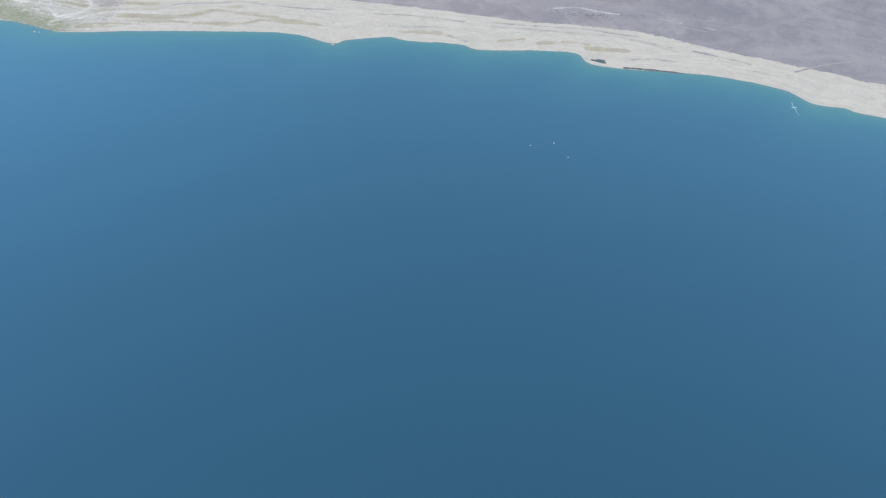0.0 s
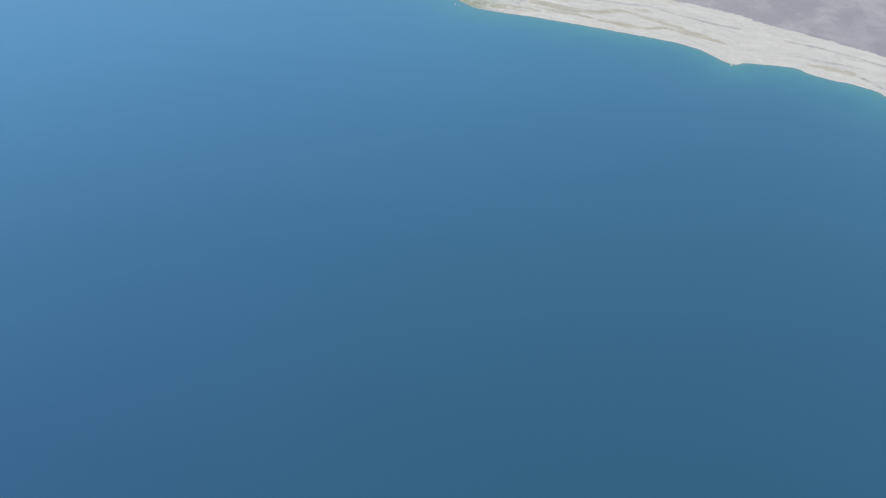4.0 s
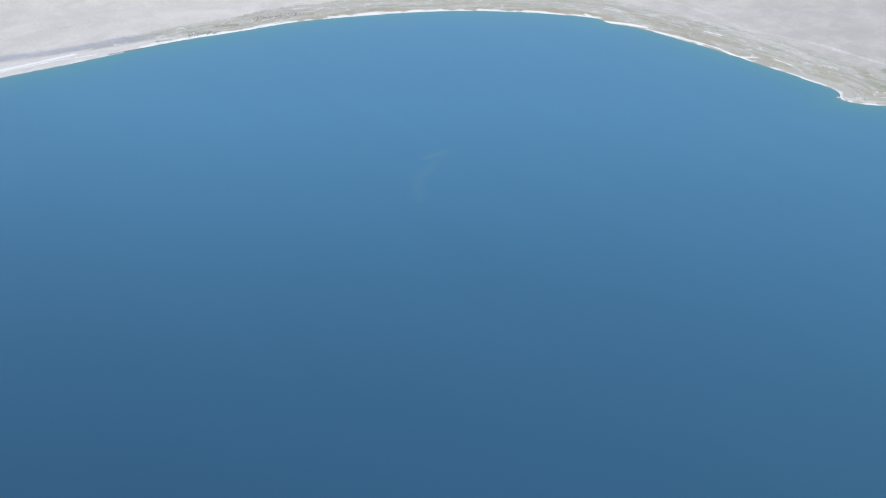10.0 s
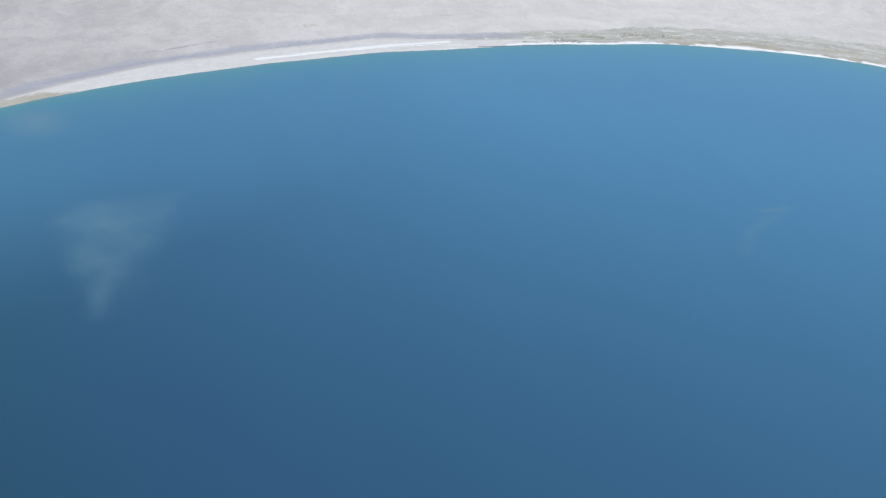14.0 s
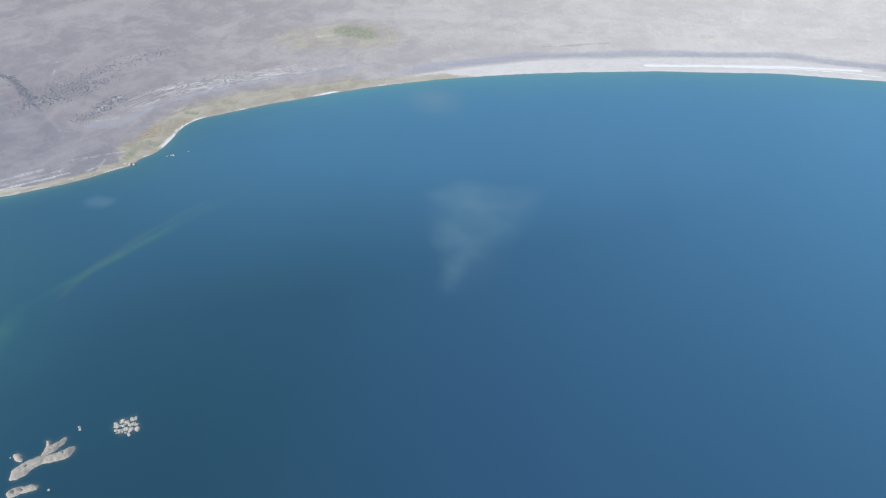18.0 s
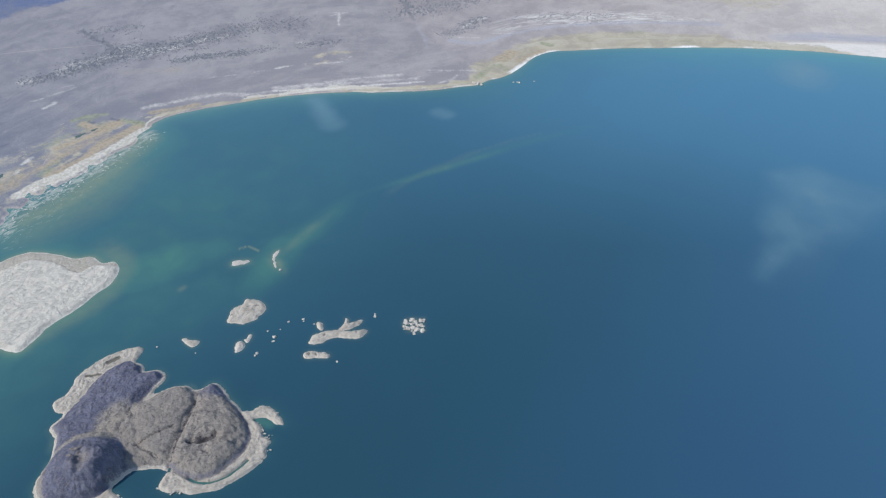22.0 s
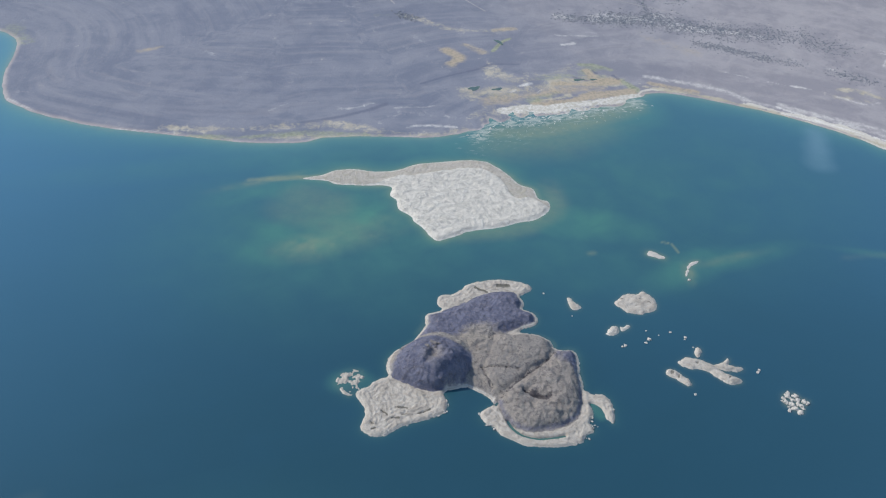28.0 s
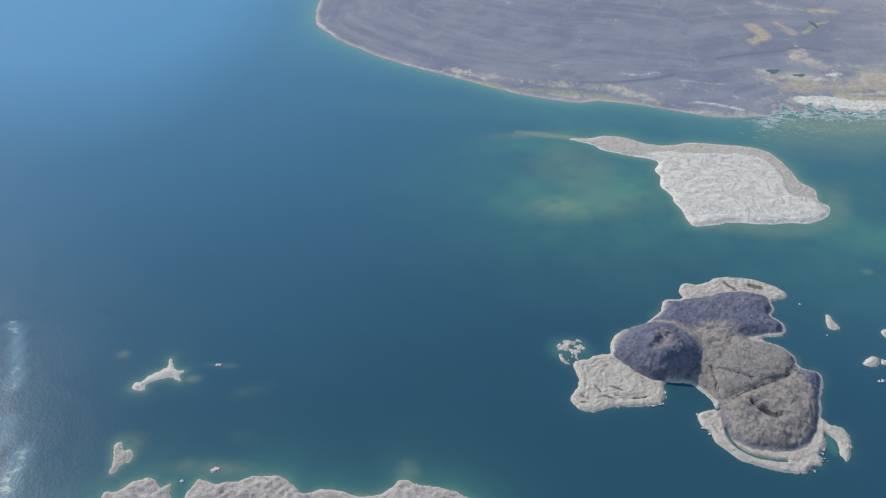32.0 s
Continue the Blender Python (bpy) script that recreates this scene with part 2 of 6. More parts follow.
def water_material():
    n = Nodes("lake_water")
    at = n.place()
    drift = n.noise(at, 0.0016, 4, 0.55, 0.8)
    streaky = n.noise(n.join(n.math("MULTIPLY", n.part_of(at, 0), 0.0012), n.math("MULTIPLY", n.part_of(at, 1), 0.006)), 1.0, 4, 0.55, 0.5)
    deep = n.mix(n.step(drift, 0.35, 0.65), (0.0066, 0.032, 0.041), (0.0075, 0.036, 0.050))
    deep = n.mix(n.field("open"), deep, (0.0095, 0.039, 0.062))
    deep = n.mix(n.field("west"), deep, (0.0125, 0.036, 0.078))
    # Distance haze is put into the water colour: paler away from the lake's centre.
    far_haze = n.math("MULTIPLY", n.field("far_haze"), n.math("ADD", n.math("MULTIPLY", streaky, 0.10), 0.95))
    c = n.mix(n.step(far_haze, 0.0, 1.0, False), deep, (0.064, 0.187, 0.288))
    patchy = n.noise(at, 0.012, 5, 0.6, 1.0)
    green = n.math("MULTIPLY", n.field("shoal"), n.math("ADD", n.math("MULTIPLY", patchy, 0.8), 0.55))
    c = n.mix(n.step(green, 0.0, 1.0, False), c, (0.058, 0.170, 0.132))
    rim = n.math("MULTIPLY", n.field("turquoise"), n.math("ADD", n.math("MULTIPLY", patchy, 0.5), 0.75))
    c = n.mix(n.step(rim, 0.0, 1.0, False), c, (0.095, 0.262, 0.262))
    sandy = n.math("MULTIPLY", n.field("sandbank"), n.math("ADD", n.math("MULTIPLY", n.noise(at, 0.045, 6, 0.65), 1.3), 0.35))
    c = n.mix(n.step(sandy, 0.0, 1.0, False), c, (0.185, 0.215, 0.140))
    # Milky water, and with it the sun glitter painted in the east.
    milky = n.math("MULTIPLY", n.field("bloom_and_glint"), n.math("ADD", n.math("MULTIPLY", n.noise(at, 0.014, 6, 0.6, 0.5), 0.5), 0.5))
    c = n.mix(n.step(milky, 0.0, 1.0, False), c, (0.110, 0.200, 0.240))
    flecks = n.math("MULTIPLY", n.field("flecks"), n.step(n.math("ADD", n.math("MULTIPLY", n.noise(n.join(n.math("MULTIPLY", n.part_of(at, 0), 0.035), n.math("MULTIPLY", n.part_of(at, 1), 0.085)), 1.0, 6, 0.75, 0.8), 0.75), n.math("MULTIPLY", n.field("flecks"), 0.16)), 0.47, 0.56))
    c = n.mix(n.step(flecks, 0.0, 1.0, False), c, (0.31, 0.34, 0.29))
    ripple = n.math("ADD", n.noise(at, 0.16, 4, 0.6), n.math("MULTIPLY", n.noise(at, 0.02, 4, 0.6), 2.5))
    n.bump(ripple, 0.25, 0.5)
    n.out.inputs["IOR"].default_value = 1.333
    rough = n.math("ADD", n.math("MULTIPLY", n.noise(at, 0.006, 5, 0.6, 1.0), 0.10), 0.13)
    return n.done(c, rough, 0.5)


def land_material():
    n = Nodes("lakeside_ground")
    at = n.place()
    s, u = n.field("inland"), n.field("along")
    streak = n.noise(n.join(n.math("MULTIPLY", u, 0.0030), n.math("MULTIPLY", s, 0.050)), 1.0, 6, 0.62, 0.5)
    fine_lines = n.noise(n.join(n.math("MULTIPLY", u, 0.020), n.math("MULTIPLY", s, 0.045)), 1.0, 6, 0.68, 1.2)
    big, mid, small = n.noise(at, 0.0028, 6, 0.62, 1.6), n.noise(at, 0.014, 6, 0.68, 0.6), n.noise(at, 0.10, 5, 0.72)
    ragged = n.math("MULTIPLY", n.math("SUBTRACT", n.math("ADD", n.math("MULTIPLY", mid, 0.45), n.math("MULTIPLY", n.noise(at, 0.05, 6, 0.74, 0.8), 0.55)), 0.5), 2.0)

    def torn(name, low, high, gain):
        return n.step(n.math("ADD", n.field(name), n.math("MULTIPLY", ragged, gain)), low, high)

    def part_mix(fac, amount, c, colour):
        return n.mix(n.math("MULTIPLY", fac, amount), c, colour)

    tone = n.math("ADD", n.math("MULTIPLY", mid, 0.45), n.math("MULTIPLY", big, 0.55))
    plain = n.mix(n.step(tone, 0.42, 0.58), (0.282, 0.252, 0.243), (0.355, 0.318, 0.298))
    plain = part_mix(n.step(big, 0.56, 0.66), 0.4, plain, (0.41, 0.374, 0.342))
    plain = part_mix(n.step(small, 0.50, 0.66), 0.35, plain, (0.245, 0.234, 0.232))
    pale = n.mix(n.step(tone, 0.40, 0.62), (0.520, 0.478, 0.428), (0.60, 0.555, 0.495))
    pale = part_mix(n.step(small, 0.52, 0.70), 0.28, pale, (0.43, 0.405, 0.37))
    pale = part_mix(n.step(ragged, 0.04, 0.24), 0.35, pale, (0.45, 0.425, 0.385))
    c = n.mix(n.field("bleached"), plain, pale)
    strata = n.noise(n.join(n.math("MULTIPLY", u, 0.0019), n.math("MULTIPLY", s, 0.009)), 1.0, 6, 0.62, 1.8)
    tone = n.math("ADD", n.math("MULTIPLY", strata, 0.4), n.math("MULTIPLY", tone, 0.6))
    dark = n.mix(n.step(tone, 0.42, 0.58), (0.143, 0.155, 0.190), (0.192, 0.199, 0.226))
    flow = n.noise(n.join(n.math("MULTIPLY", u, 0.0026), n.math("MULTIPLY", s, 0.016)), 1.0, 6, 0.62, 1.2)
    dark = part_mix(n.step(flow, 0.52, 0.68), 0.30, dark, (0.262, 0.254, 0.258))
    dark = part_mix(n.step(flow, 0.46, 0.32), 0.34, dark, (0.128, 0.138, 0.178))
    dark = part_mix(n.step(fine_lines, 0.56, 0.68), 0.12, dark, (0.290, 0.275, 0.272))
    dark = part_mix(n.step(small, 0.55, 0.72), 0.35, dark, (0.185, 0.178, 0.195))
    c = n.mix(n.field("cinder"), c, dark)
    banded = n.mix(n.step(streak, 0.42, 0.60), (0.455, 0.428, 0.366), (0.375, 0.355, 0.295))
    banded = part_mix(n.step(fine_lines, 0.54, 0.64), 0.85, banded, (0.61, 0.585, 0.54))
    banded = part_mix(n.step(fine_lines, 0.44, 0.36), 0.45, banded, (0.29, 0.283, 0.235))
    c = n.mix(torn("banded", 0.3, 0.7, 1.2), c, banded)
    c = n.mix(n.math("MULTIPLY", torn("slate", 0.1, 1.1, 0.8), 0.9), c, n.mix(n.step(streak, 0.35, 0.65), (0.295, 0.298, 0.332), (0.345, 0.345, 0.372)))
    sand = n.mix(n.step(fine_lines, 0.40, 0.62), (0.505, 0.465, 0.395), (0.450, 0.412, 0.345))
    sand = part_mix(n.step(fine_lines, 0.60, 0.70), 0.45, sand, (0.385, 0.355, 0.285))
    sand = part_mix(n.step(ragged, 0.06, 0.26), 0.35, sand, (0.43, 0.40, 0.335))
    sand = part_mix(n.step(streak, 0.50, 0.62), 0.45, sand, (0.43, 0.405, 0.35))
    c = n.mix(torn("salt", 0.35, 0.65, 1.3), c, sand)
    c = n.mix(n.field("beach"), c, n.mix(n.step(fine_lines, 0.40, 0.62), (0.59, 0.555, 0.505), (0.54, 0.508, 0.462)))
    grassy = n.mix(n.step(mid, 0.38, 0.62), (0.325, 0.290, 0.212), (0.400, 0.358, 0.272))
    grassy = part_mix(n.step(streak, 0.52, 0.64), 0.45, grassy, (0.46, 0.43, 0.36))
    grassy = part_mix(n.step(small, 0.55, 0.72), 0.5, grassy, (0.245, 0.240, 0.155))
    c = n.mix(n.math("MULTIPLY", torn("grass", 0.28, 0.8, 1.3), 0.9), c, grassy)
    c = n.mix(n.math("MULTIPLY", torn("meadow", 0.25, 0.95, 1.0), 0.85), c, n.mix(n.step(small, 0.4, 0.62), (0.290, 0.300, 0.205), (0.195, 0.212, 0.135)))
    c = n.mix(n.math("MULTIPLY", torn("ochre", 0.12, 0.75, 0.9), 0.9), c, n.mix(n.step(small, 0.42, 0.66), (0.375, 0.308, 0.222), (0.262, 0.228, 0.165)))
    c = n.mix(n.math("MULTIPLY", torn("soil", 0.05, 1.1, 0.6), 0.75), c, (0.095, 0.102, 0.140))
    dabs = n.noise(n.join(n.math("MULTIPLY", u, 0.024), n.math("MULTIPLY", s, 0.075)), 1.0, 6, 0.7, 1.0)
    c = n.mix(n.math("MULTIPLY", n.math("MULTIPLY", n.field("dunes"), n.step(dabs, 0.42, 0.36)), 0.45), c, (0.275, 0.27, 0.225))
    c = n.mix(n.math("MULTIPLY", n.math("MULTIPLY", n.field("dunes"), n.step(dabs, 0.51, 0.57)), 0.9), c, (0.57, 0.545, 0.50))
    c = n.mix(n.math("MULTIPLY", torn("white", 0.15, 1.15, 1.3), 0.9), c, n.mix(n.step(small, 0.4, 0.62), (0.62, 0.59, 0.535), (0.49, 0.465, 0.415)))
    c = n.mix(n.math("MULTIPLY", torn("white", 0.85, 1.3, 0.9), 0.95), c, (0.78, 0.755, 0.71))
    crust = n.math("MULTIPLY", n.field("strand"), n.step(n.noise(n.join(n.math("MULTIPLY", u, 0.012), n.math("MULTIPLY", s, 0.10)), 1.0, 4, 0.6), 0.34, 0.48))
    c = n.mix(crust, c, (0.74, 0.72, 0.68))
    clotted = n.math("ADD", n.math("MULTIPLY", n.noise(at, 0.055, 6, 0.7, 0.8), 0.6), n.math("MULTIPLY", n.noise(at, 0.2, 4, 0.7), 0.4))
    c = n.mix(n.step(n.math("ADD", n.field("mud"), n.math("MULTIPLY", n.math("SUBTRACT", clotted, 0.5), 2.4)), 0.35, 0.7), c, n.mix(n.step(small, 0.38, 0.6), (0.54, 0.51, 0.455), (0.38, 0.355, 0.295)))
    # The far trees' blue is distance haze put into their colour.
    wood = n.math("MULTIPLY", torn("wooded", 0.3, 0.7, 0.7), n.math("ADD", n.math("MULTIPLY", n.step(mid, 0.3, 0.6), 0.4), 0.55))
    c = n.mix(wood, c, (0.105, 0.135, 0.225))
    n.bump(n.math("ADD", n.math("MULTIPLY", mid, 2.0), small), 0.6, 2.5)
    return n.done(c, 0.95, 0.1)


def crust_material(name, light, dark, stain, wear=0.5):
    n = Nodes(name)
    at = n.place()
    a, b, d = n.noise(at, 0.045, 6, 0.66, 1.5), n.noise(at, 0.25, 6, 0.72, 0.8), n.noise(at, 1.0, 4, 0.7)
    wander = n.math("MULTIPLY", n.noise(at, 0.03, 4, 0.6), 7.0)
    lines = n.noise(n.join(n.math("ADD", n.math("MULTIPLY", n.field("inset"), 0.24), wander), n.math("MULTIPLY", a, 2.0)), 1.0, 4, 0.65)
    c = n.mix(n.step(a, 0.38, 0.62), light, dark)
    c = n.mix(n.math("MULTIPLY", n.step(lines, 0.54, 0.62), 0.42), c, stain)
    c = n.mix(n.step(n.field("inset"), 3.2, 0.6), c, light)
    c = n.mix(n.math("MULTIPLY", n.step(b, 0.57, 0.68), wear), c, stain)
    c = n.mix(n.math("MULTIPLY", n.step(d, 0.54, 0.70), 0.5), c, light)
    c = n.mix(n.math("MULTIPLY", n.step(d, 0.45, 0.36), 0.55), c, stain)
    grime = n.math("ADD", n.field("grime"), n.math("MULTIPLY", n.math("SUBTRACT", b, 0.5), 1.2))
    c = n.mix(n.step(grime, 0.38, 0.6), c, (0.150, 0.140, 0.115))
    n.bump(n.math("ADD", n.math("ADD", n.math("MULTIPLY", a, 2.0), n.math("MULTIPLY", lines, 0.9)), n.math("MULTIPLY", b, 1.2)), 1.0, 1.6)
    return n.done(c, 0.95, 0.1)


def pale_island_material():
    n = Nodes("alkali_island")
    at = n.place()
    a, b, d = n.noise(at, 0.022, 6, 0.68, 2.6), n.noise(at, 0.09, 6, 0.72, 1.6), n.noise(at, 0.5, 5, 0.72)
    lay = n.noise(n.join(n.math("MULTIPLY", n.part_of(at, 0), 0.026), n.math("MULTIPLY", n.part_of(at, 1), 0.055)), 1.0, 7, 0.74, 0.6)
    white = n.mix(n.step(n.math("ADD", n.math("MULTIPLY", lay, 0.45), n.math("MULTIPLY", a, 0.55)), 0.42, 0.60), (0.545, 0.508, 0.437), (0.385, 0.362, 0.315))
    white = n.mix(n.math("MULTIPLY", n.step(b, 0.55, 0.66), 0.55), white, (0.36, 0.34, 0.295))
    white = n.mix(n.math("MULTIPLY", n.step(a, 0.56, 0.66), 0.6), white, (0.64, 0.605, 0.53))
    white = n.mix(n.math("MULTIPLY", n.step(d, 0.56, 0.70), 0.4), white, (0.30, 0.285, 0.25))
    sand = n.mix(n.step(b, 0.4, 0.62), (0.41, 0.372, 0.315), (0.345, 0.314, 0.265))
    sand = n.mix(n.math("MULTIPLY", n.step(a, 0.50, 0.62), 0.55), sand, (0.30, 0.285, 0.215))
    edge = n.step(n.math("ADD", n.field("crusted"), n.math("MULTIPLY", n.math("SUBTRACT", n.math("ADD", n.math("MULTIPLY", b, 0.5), n.math("MULTIPLY", d, 0.5)), 0.5), 2.2)), 0.35, 0.65)
    c = n.mix(edge, sand, white)
    c = n.mix(n.math("MULTIPLY", n.step(n.math("ADD", n.field("inset"), n.math("MULTIPLY", n.math("SUBTRACT", b, 0.5), 22.0)), 5, 0.5), 0.7), c, (0.60, 0.565, 0.50))
    n.bump(n.math("ADD", n.math("MULTIPLY", a, 2.0), n.math("MULTIPLY", b, 1.6)), 1.0, 2.0)
    return n.done(c, 0.95, 0.1)


def lava_material():
    n = Nodes("island_lava")
    at = n.place()
    a, b, d, e = n.noise(at, 0.020, 6, 0.68, 1.8), n.noise(at, 0.085, 6, 0.74, 1.2), n.noise(at, 0.30, 5, 0.74, 0.6), n.noise(at, 0.9, 4, 0.72)
    crack = n.math("ABSOLUTE", n.math("SUBTRACT", n.noise(at, 0.042, 4, 0.6, 1.4), 0.5))
    brown = n.mix(n.step(a, 0.40, 0.60), (0.326, 0.290, 0.250), (0.262, 0.236, 0.210))
    brown = n.mix(n.math("MULTIPLY", n.step(b, 0.53, 0.60), 0.32), brown, (0.150, 0.136, 0.134))
    dark = n.mix(n.step(a, 0.40, 0.60), (0.165, 0.170, 0.228), (0.108, 0.115, 0.166))
    dark = n.mix(n.math("MULTIPLY", n.step(b, 0.50, 0.58), 0.65), dark, (0.195, 0.188, 0.225))
    shade = n.math("ADD", n.field("dark"), n.math("MULTIPLY", n.math("SUBTRACT", n.math("ADD", n.math("MULTIPLY", b, 0.6), n.math("MULTIPLY", d, 0.4)), 0.5), 1.3))
    c = n.mix(n.step(shade, 0.25, 0.75), brown, dark)
    ash = n.math("ADD", n.field("ash"), n.math("MULTIPLY", n.math("SUBTRACT", b, 0.5), 0.9))
    c = n.mix(n.math("MULTIPLY", n.step(ash, 0.30, 0.85), 0.85), c, n.mix(n.step(d, 0.4, 0.6), (0.40, 0.352, 0.29), (0.29, 0.258, 0.215)))
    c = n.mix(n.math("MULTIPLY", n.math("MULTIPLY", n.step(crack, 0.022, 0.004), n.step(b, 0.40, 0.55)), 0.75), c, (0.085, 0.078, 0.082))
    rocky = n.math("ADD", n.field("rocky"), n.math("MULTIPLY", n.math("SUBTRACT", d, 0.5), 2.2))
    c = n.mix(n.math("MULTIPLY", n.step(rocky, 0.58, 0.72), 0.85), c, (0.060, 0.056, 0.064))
    c = n.mix(n.math("MULTIPLY", n.step(d, 0.58, 0.66), 0.28), c, (0.110, 0.100, 0.100))
    c = n.mix(n.math("MULTIPLY", n.step(e, 0.56, 0.66), 0.42), c, (0.40, 0.36, 0.30))
    c = n.mix(n.math("MULTIPLY", n.step(e, 0.45, 0.36), 0.5), c, (0.085, 0.080, 0.088))
    ring = n.math("ADD", n.field("ring"), n.math("MULTIPLY", n.math("SUBTRACT", d, 0.5), 1.1))
    c = n.mix(n.step(ring, 0.20, 0.85), c, n.mix(n.step(b, 0.4, 0.6), (0.54, 0.50, 0.44), (0.43, 0.395, 0.345)))
    c = n.mix(n.math("MULTIPLY", n.step(n.math("ADD", n.field("inset"), n.math("MULTIPLY", n.math("SUBTRACT", d, 0.5), 14.0)), 3.4, 1.0), 0.9), c, (0.62, 0.59, 0.54))
    n.bump(n.math("ADD", n.math("ADD", n.math("MULTIPLY", a, 2.0), n.math("MULTIPLY", b, 3.4)), n.math("MULTIPLY", d, 1.6)), 1.0, 1.9)
    return n.done(c, 0.95, 0.1)


WATER, LAND = water_material(), land_material()
SALT_CRUST = crust_material("alkali_crust", (0.455, 0.412, 0.350), (0.358, 0.320, 0.268), (0.205, 0.186, 0.152))
PALE_FLAT = pale_island_material()
TUFA = crust_material("tufa_rock", (0.50, 0.46, 0.40), (0.37, 0.338, 0.29), (0.17, 0.155, 0.13))
ROUGH_TUFA = crust_material("rough_tufa", (0.41, 0.375, 0.33), (0.30, 0.27, 0.235), (0.12, 0.108, 0.092), 0.95)
DARK_ROCK = crust_material("dark_rock", (0.20, 0.18, 0.165), (0.13, 0.118, 0.118), (0.08, 0.075, 0.08))
SANDBAR = crust_material("sandbar", (0.48, 0.445, 0.395), (0.43, 0.395, 0.345), (0.36, 0.33, 0.285))
LAVA = lava_material()

# ---------------------------------------------------------------- plan: the lake's shore, from the east round by the west to the north
EAST_SHORE = [
    (5200, 300), (3600, 620), (2500, 1150), (1841, 1617), (1771, 1685), (1695, 1727), (1653, 1824), (1491, 1945), (1213, 2056), (1177, 2147),
    (1093, 2184), (910, 2226), (857, 2276), (719, 2328), (659, 2365), (541, 2368), (496, 2353), (413, 2429), (313, 2471), (142, 2509),
    (-32, 2547), (-244, 2580), (-300, 2612), (-416, 2695), (-628, 2771), (-785, 2825), (-913, 2823),
]
WEST_SHORE = [
    (-975, 2833), (-1054, 2763), (-1135, 2723), (-1195, 2782), (-1360, 2787), (-1552, 2783), (-1750, 2773), (-1998, 2742), (-2116, 2693), (-2211, 2686),
    (-2468, 2469), (-2678, 2191), (-2868, 1767), (-2923, 1492), (-2975, 1208), (-2982, 934), (-3002, 638), (-2987, 431), (-2973, 234), (-2944, 45),
    (-2912, -133), (-2855, -358), (-2793, -545), (-2714, -722), (-2621, -886), (-2525, -1038), (-2443, -1151),
]
NORTH_SHORE = [
    (-2346, -1253), (-2171, -1260), (-2091, -1295), (-2054, -1303), (-2023, -1335), (-1947, -1408), (-1848, -1544), (-1816, -1604), (-1709, -1738), (-1581, -1851),
    (-1440, -1948), (-1360, -1966), (-1319, -1949), (-1086, -1939), (-933, -1947), (-843, -1916), (-781, -1870), (-686, -1862), (-554, -1896), (-425, -1919),
    (-350, -1909), (-209, -1940), (-41, -2015), (102, -2076), (249, -2166), (351, -2262), (384, -2334), (391, -2465), (374, -2604), (384, -2691),
    (437, -2764), (542, -2868), (685, -3059), (1500, -3900), (3000, -4500), (5200, -4800),
]
SHORE = spline(EAST_SHORE + WEST_SHORE + NORTH_SHORE, 6, False)
OUTER = np.array([(6900, -4600), (6900, -6900), (-6900, -6900), (-6900, 6900), (6900, 6900), (6900, 300)], float)
MAINLAND = np.vstack([SHORE, OUTER])


def lengths(points):
    """How far along the shore each given place lies."""
    p = np.array(points, float)
    return edge_distance(p[:, 0], p[:, 1], SHORE, False)[1]


def axis(low, high, pitch, far=6900, dense=None):
    mids = list(np.arange(low, high, pitch))
    if dense:
        mids = [v for v in mids if v < dense[0] or v > dense[1]] + list(np.arange(dense[0], dense[1], dense[2]))
    return np.array(sorted(set([-far, *np.linspace(-far, low - pitch, 8), *mids, *np.linspace(high, far, 8), far])))


# ---------------------------------------------------------------- mainland
gx, gy = axis(-4500, 2700, 6.3), axis(-3500, 4300, 6.3)
GX, GY = np.meshgrid(gx, gy)
SIGNED, ALONG = grid_distance(gx, gy, MAINLAND, SHORE)
MARSH = np.zeros(GX.shape)
stroke(GX, GY, MARSH, 1.0, 45, [(-847, -1900), (-965, -1906), (-1074, -1918), (-1231, -1945)], 0.7, 0.2)
INLAND = SIGNED + ramp01(-np.abs(SIGNED), -120, -10) * (4.0 * grain(GX, GY, 45, 3, 3) + MARSH * (46 * grain(GX, GY, 30, 9, 4) + 30))

# widths and tints along the shore, by places on it
MARKS = lengths([(1836, 1613), (1220, 2058), (504, 2350), (-238, 2579), (-787, 2822), (-1131, 2723), (-2107, 2677), (-2735, 2040), (-2959, 1337),
                 (-3034, 643), (-2901, -169), (-2592, -936), (-2175, -1256), (-2019, -1339), (-1496, -1919), (-1319, -1954), (-841, -1916), (-349, -1910), (385, -2334)])


def by_place(values):
    return np.interp(ALONG, MARKS, values)


#                       east bank .......... cape .......... bay ................. west ............. north
salt_width = by_place([150, 0, 0, 0, 0, 0, 0, 0, 0, 0, 0, 0, 0, 26, 18, 0, 0, 0, 0])
beach_width = by_place([0, 0, 0, 0, 0, 0, 0, 0, 30, 120, 115, 0, 0, 0, 0, 0, 0, 0, 0])
grass_width = by_place([0, 0, 0, 0, 0, 0, 60, 55, 25, 0, 0, 95, 120, 30, 14, 25, 22, 16, 0])
banded_width = by_place([0, 0, 140, 250, 300, 300, 260, 230, 170, 0, 0, 0, 0, 0, 0, 0, 0, 0, 0])
cinder_amount = by_place([0.4, 0.32, 0.15, 0.05, 0, 0, 0, 0, 0, 0, 0, 0.05, 0.22, 0.36, 0.5, 0.75, 1, 1, 1])
bleach_amount = by_place([0, 0, 0.05, 0.2, 0.5, 0.6, 0.8, 1, 1, 0.95, 0.6, 0.15, 0, 0, 0, 0, 0, 0, 0])
strand_width = by_place([2, 3, 3, 3, 4, 9, 14, 20, 20, 0, 0, 6, 5, 4, 3, 3, 3, 3, 3])
wob = grain(GX, GY, 140, 11, 3)
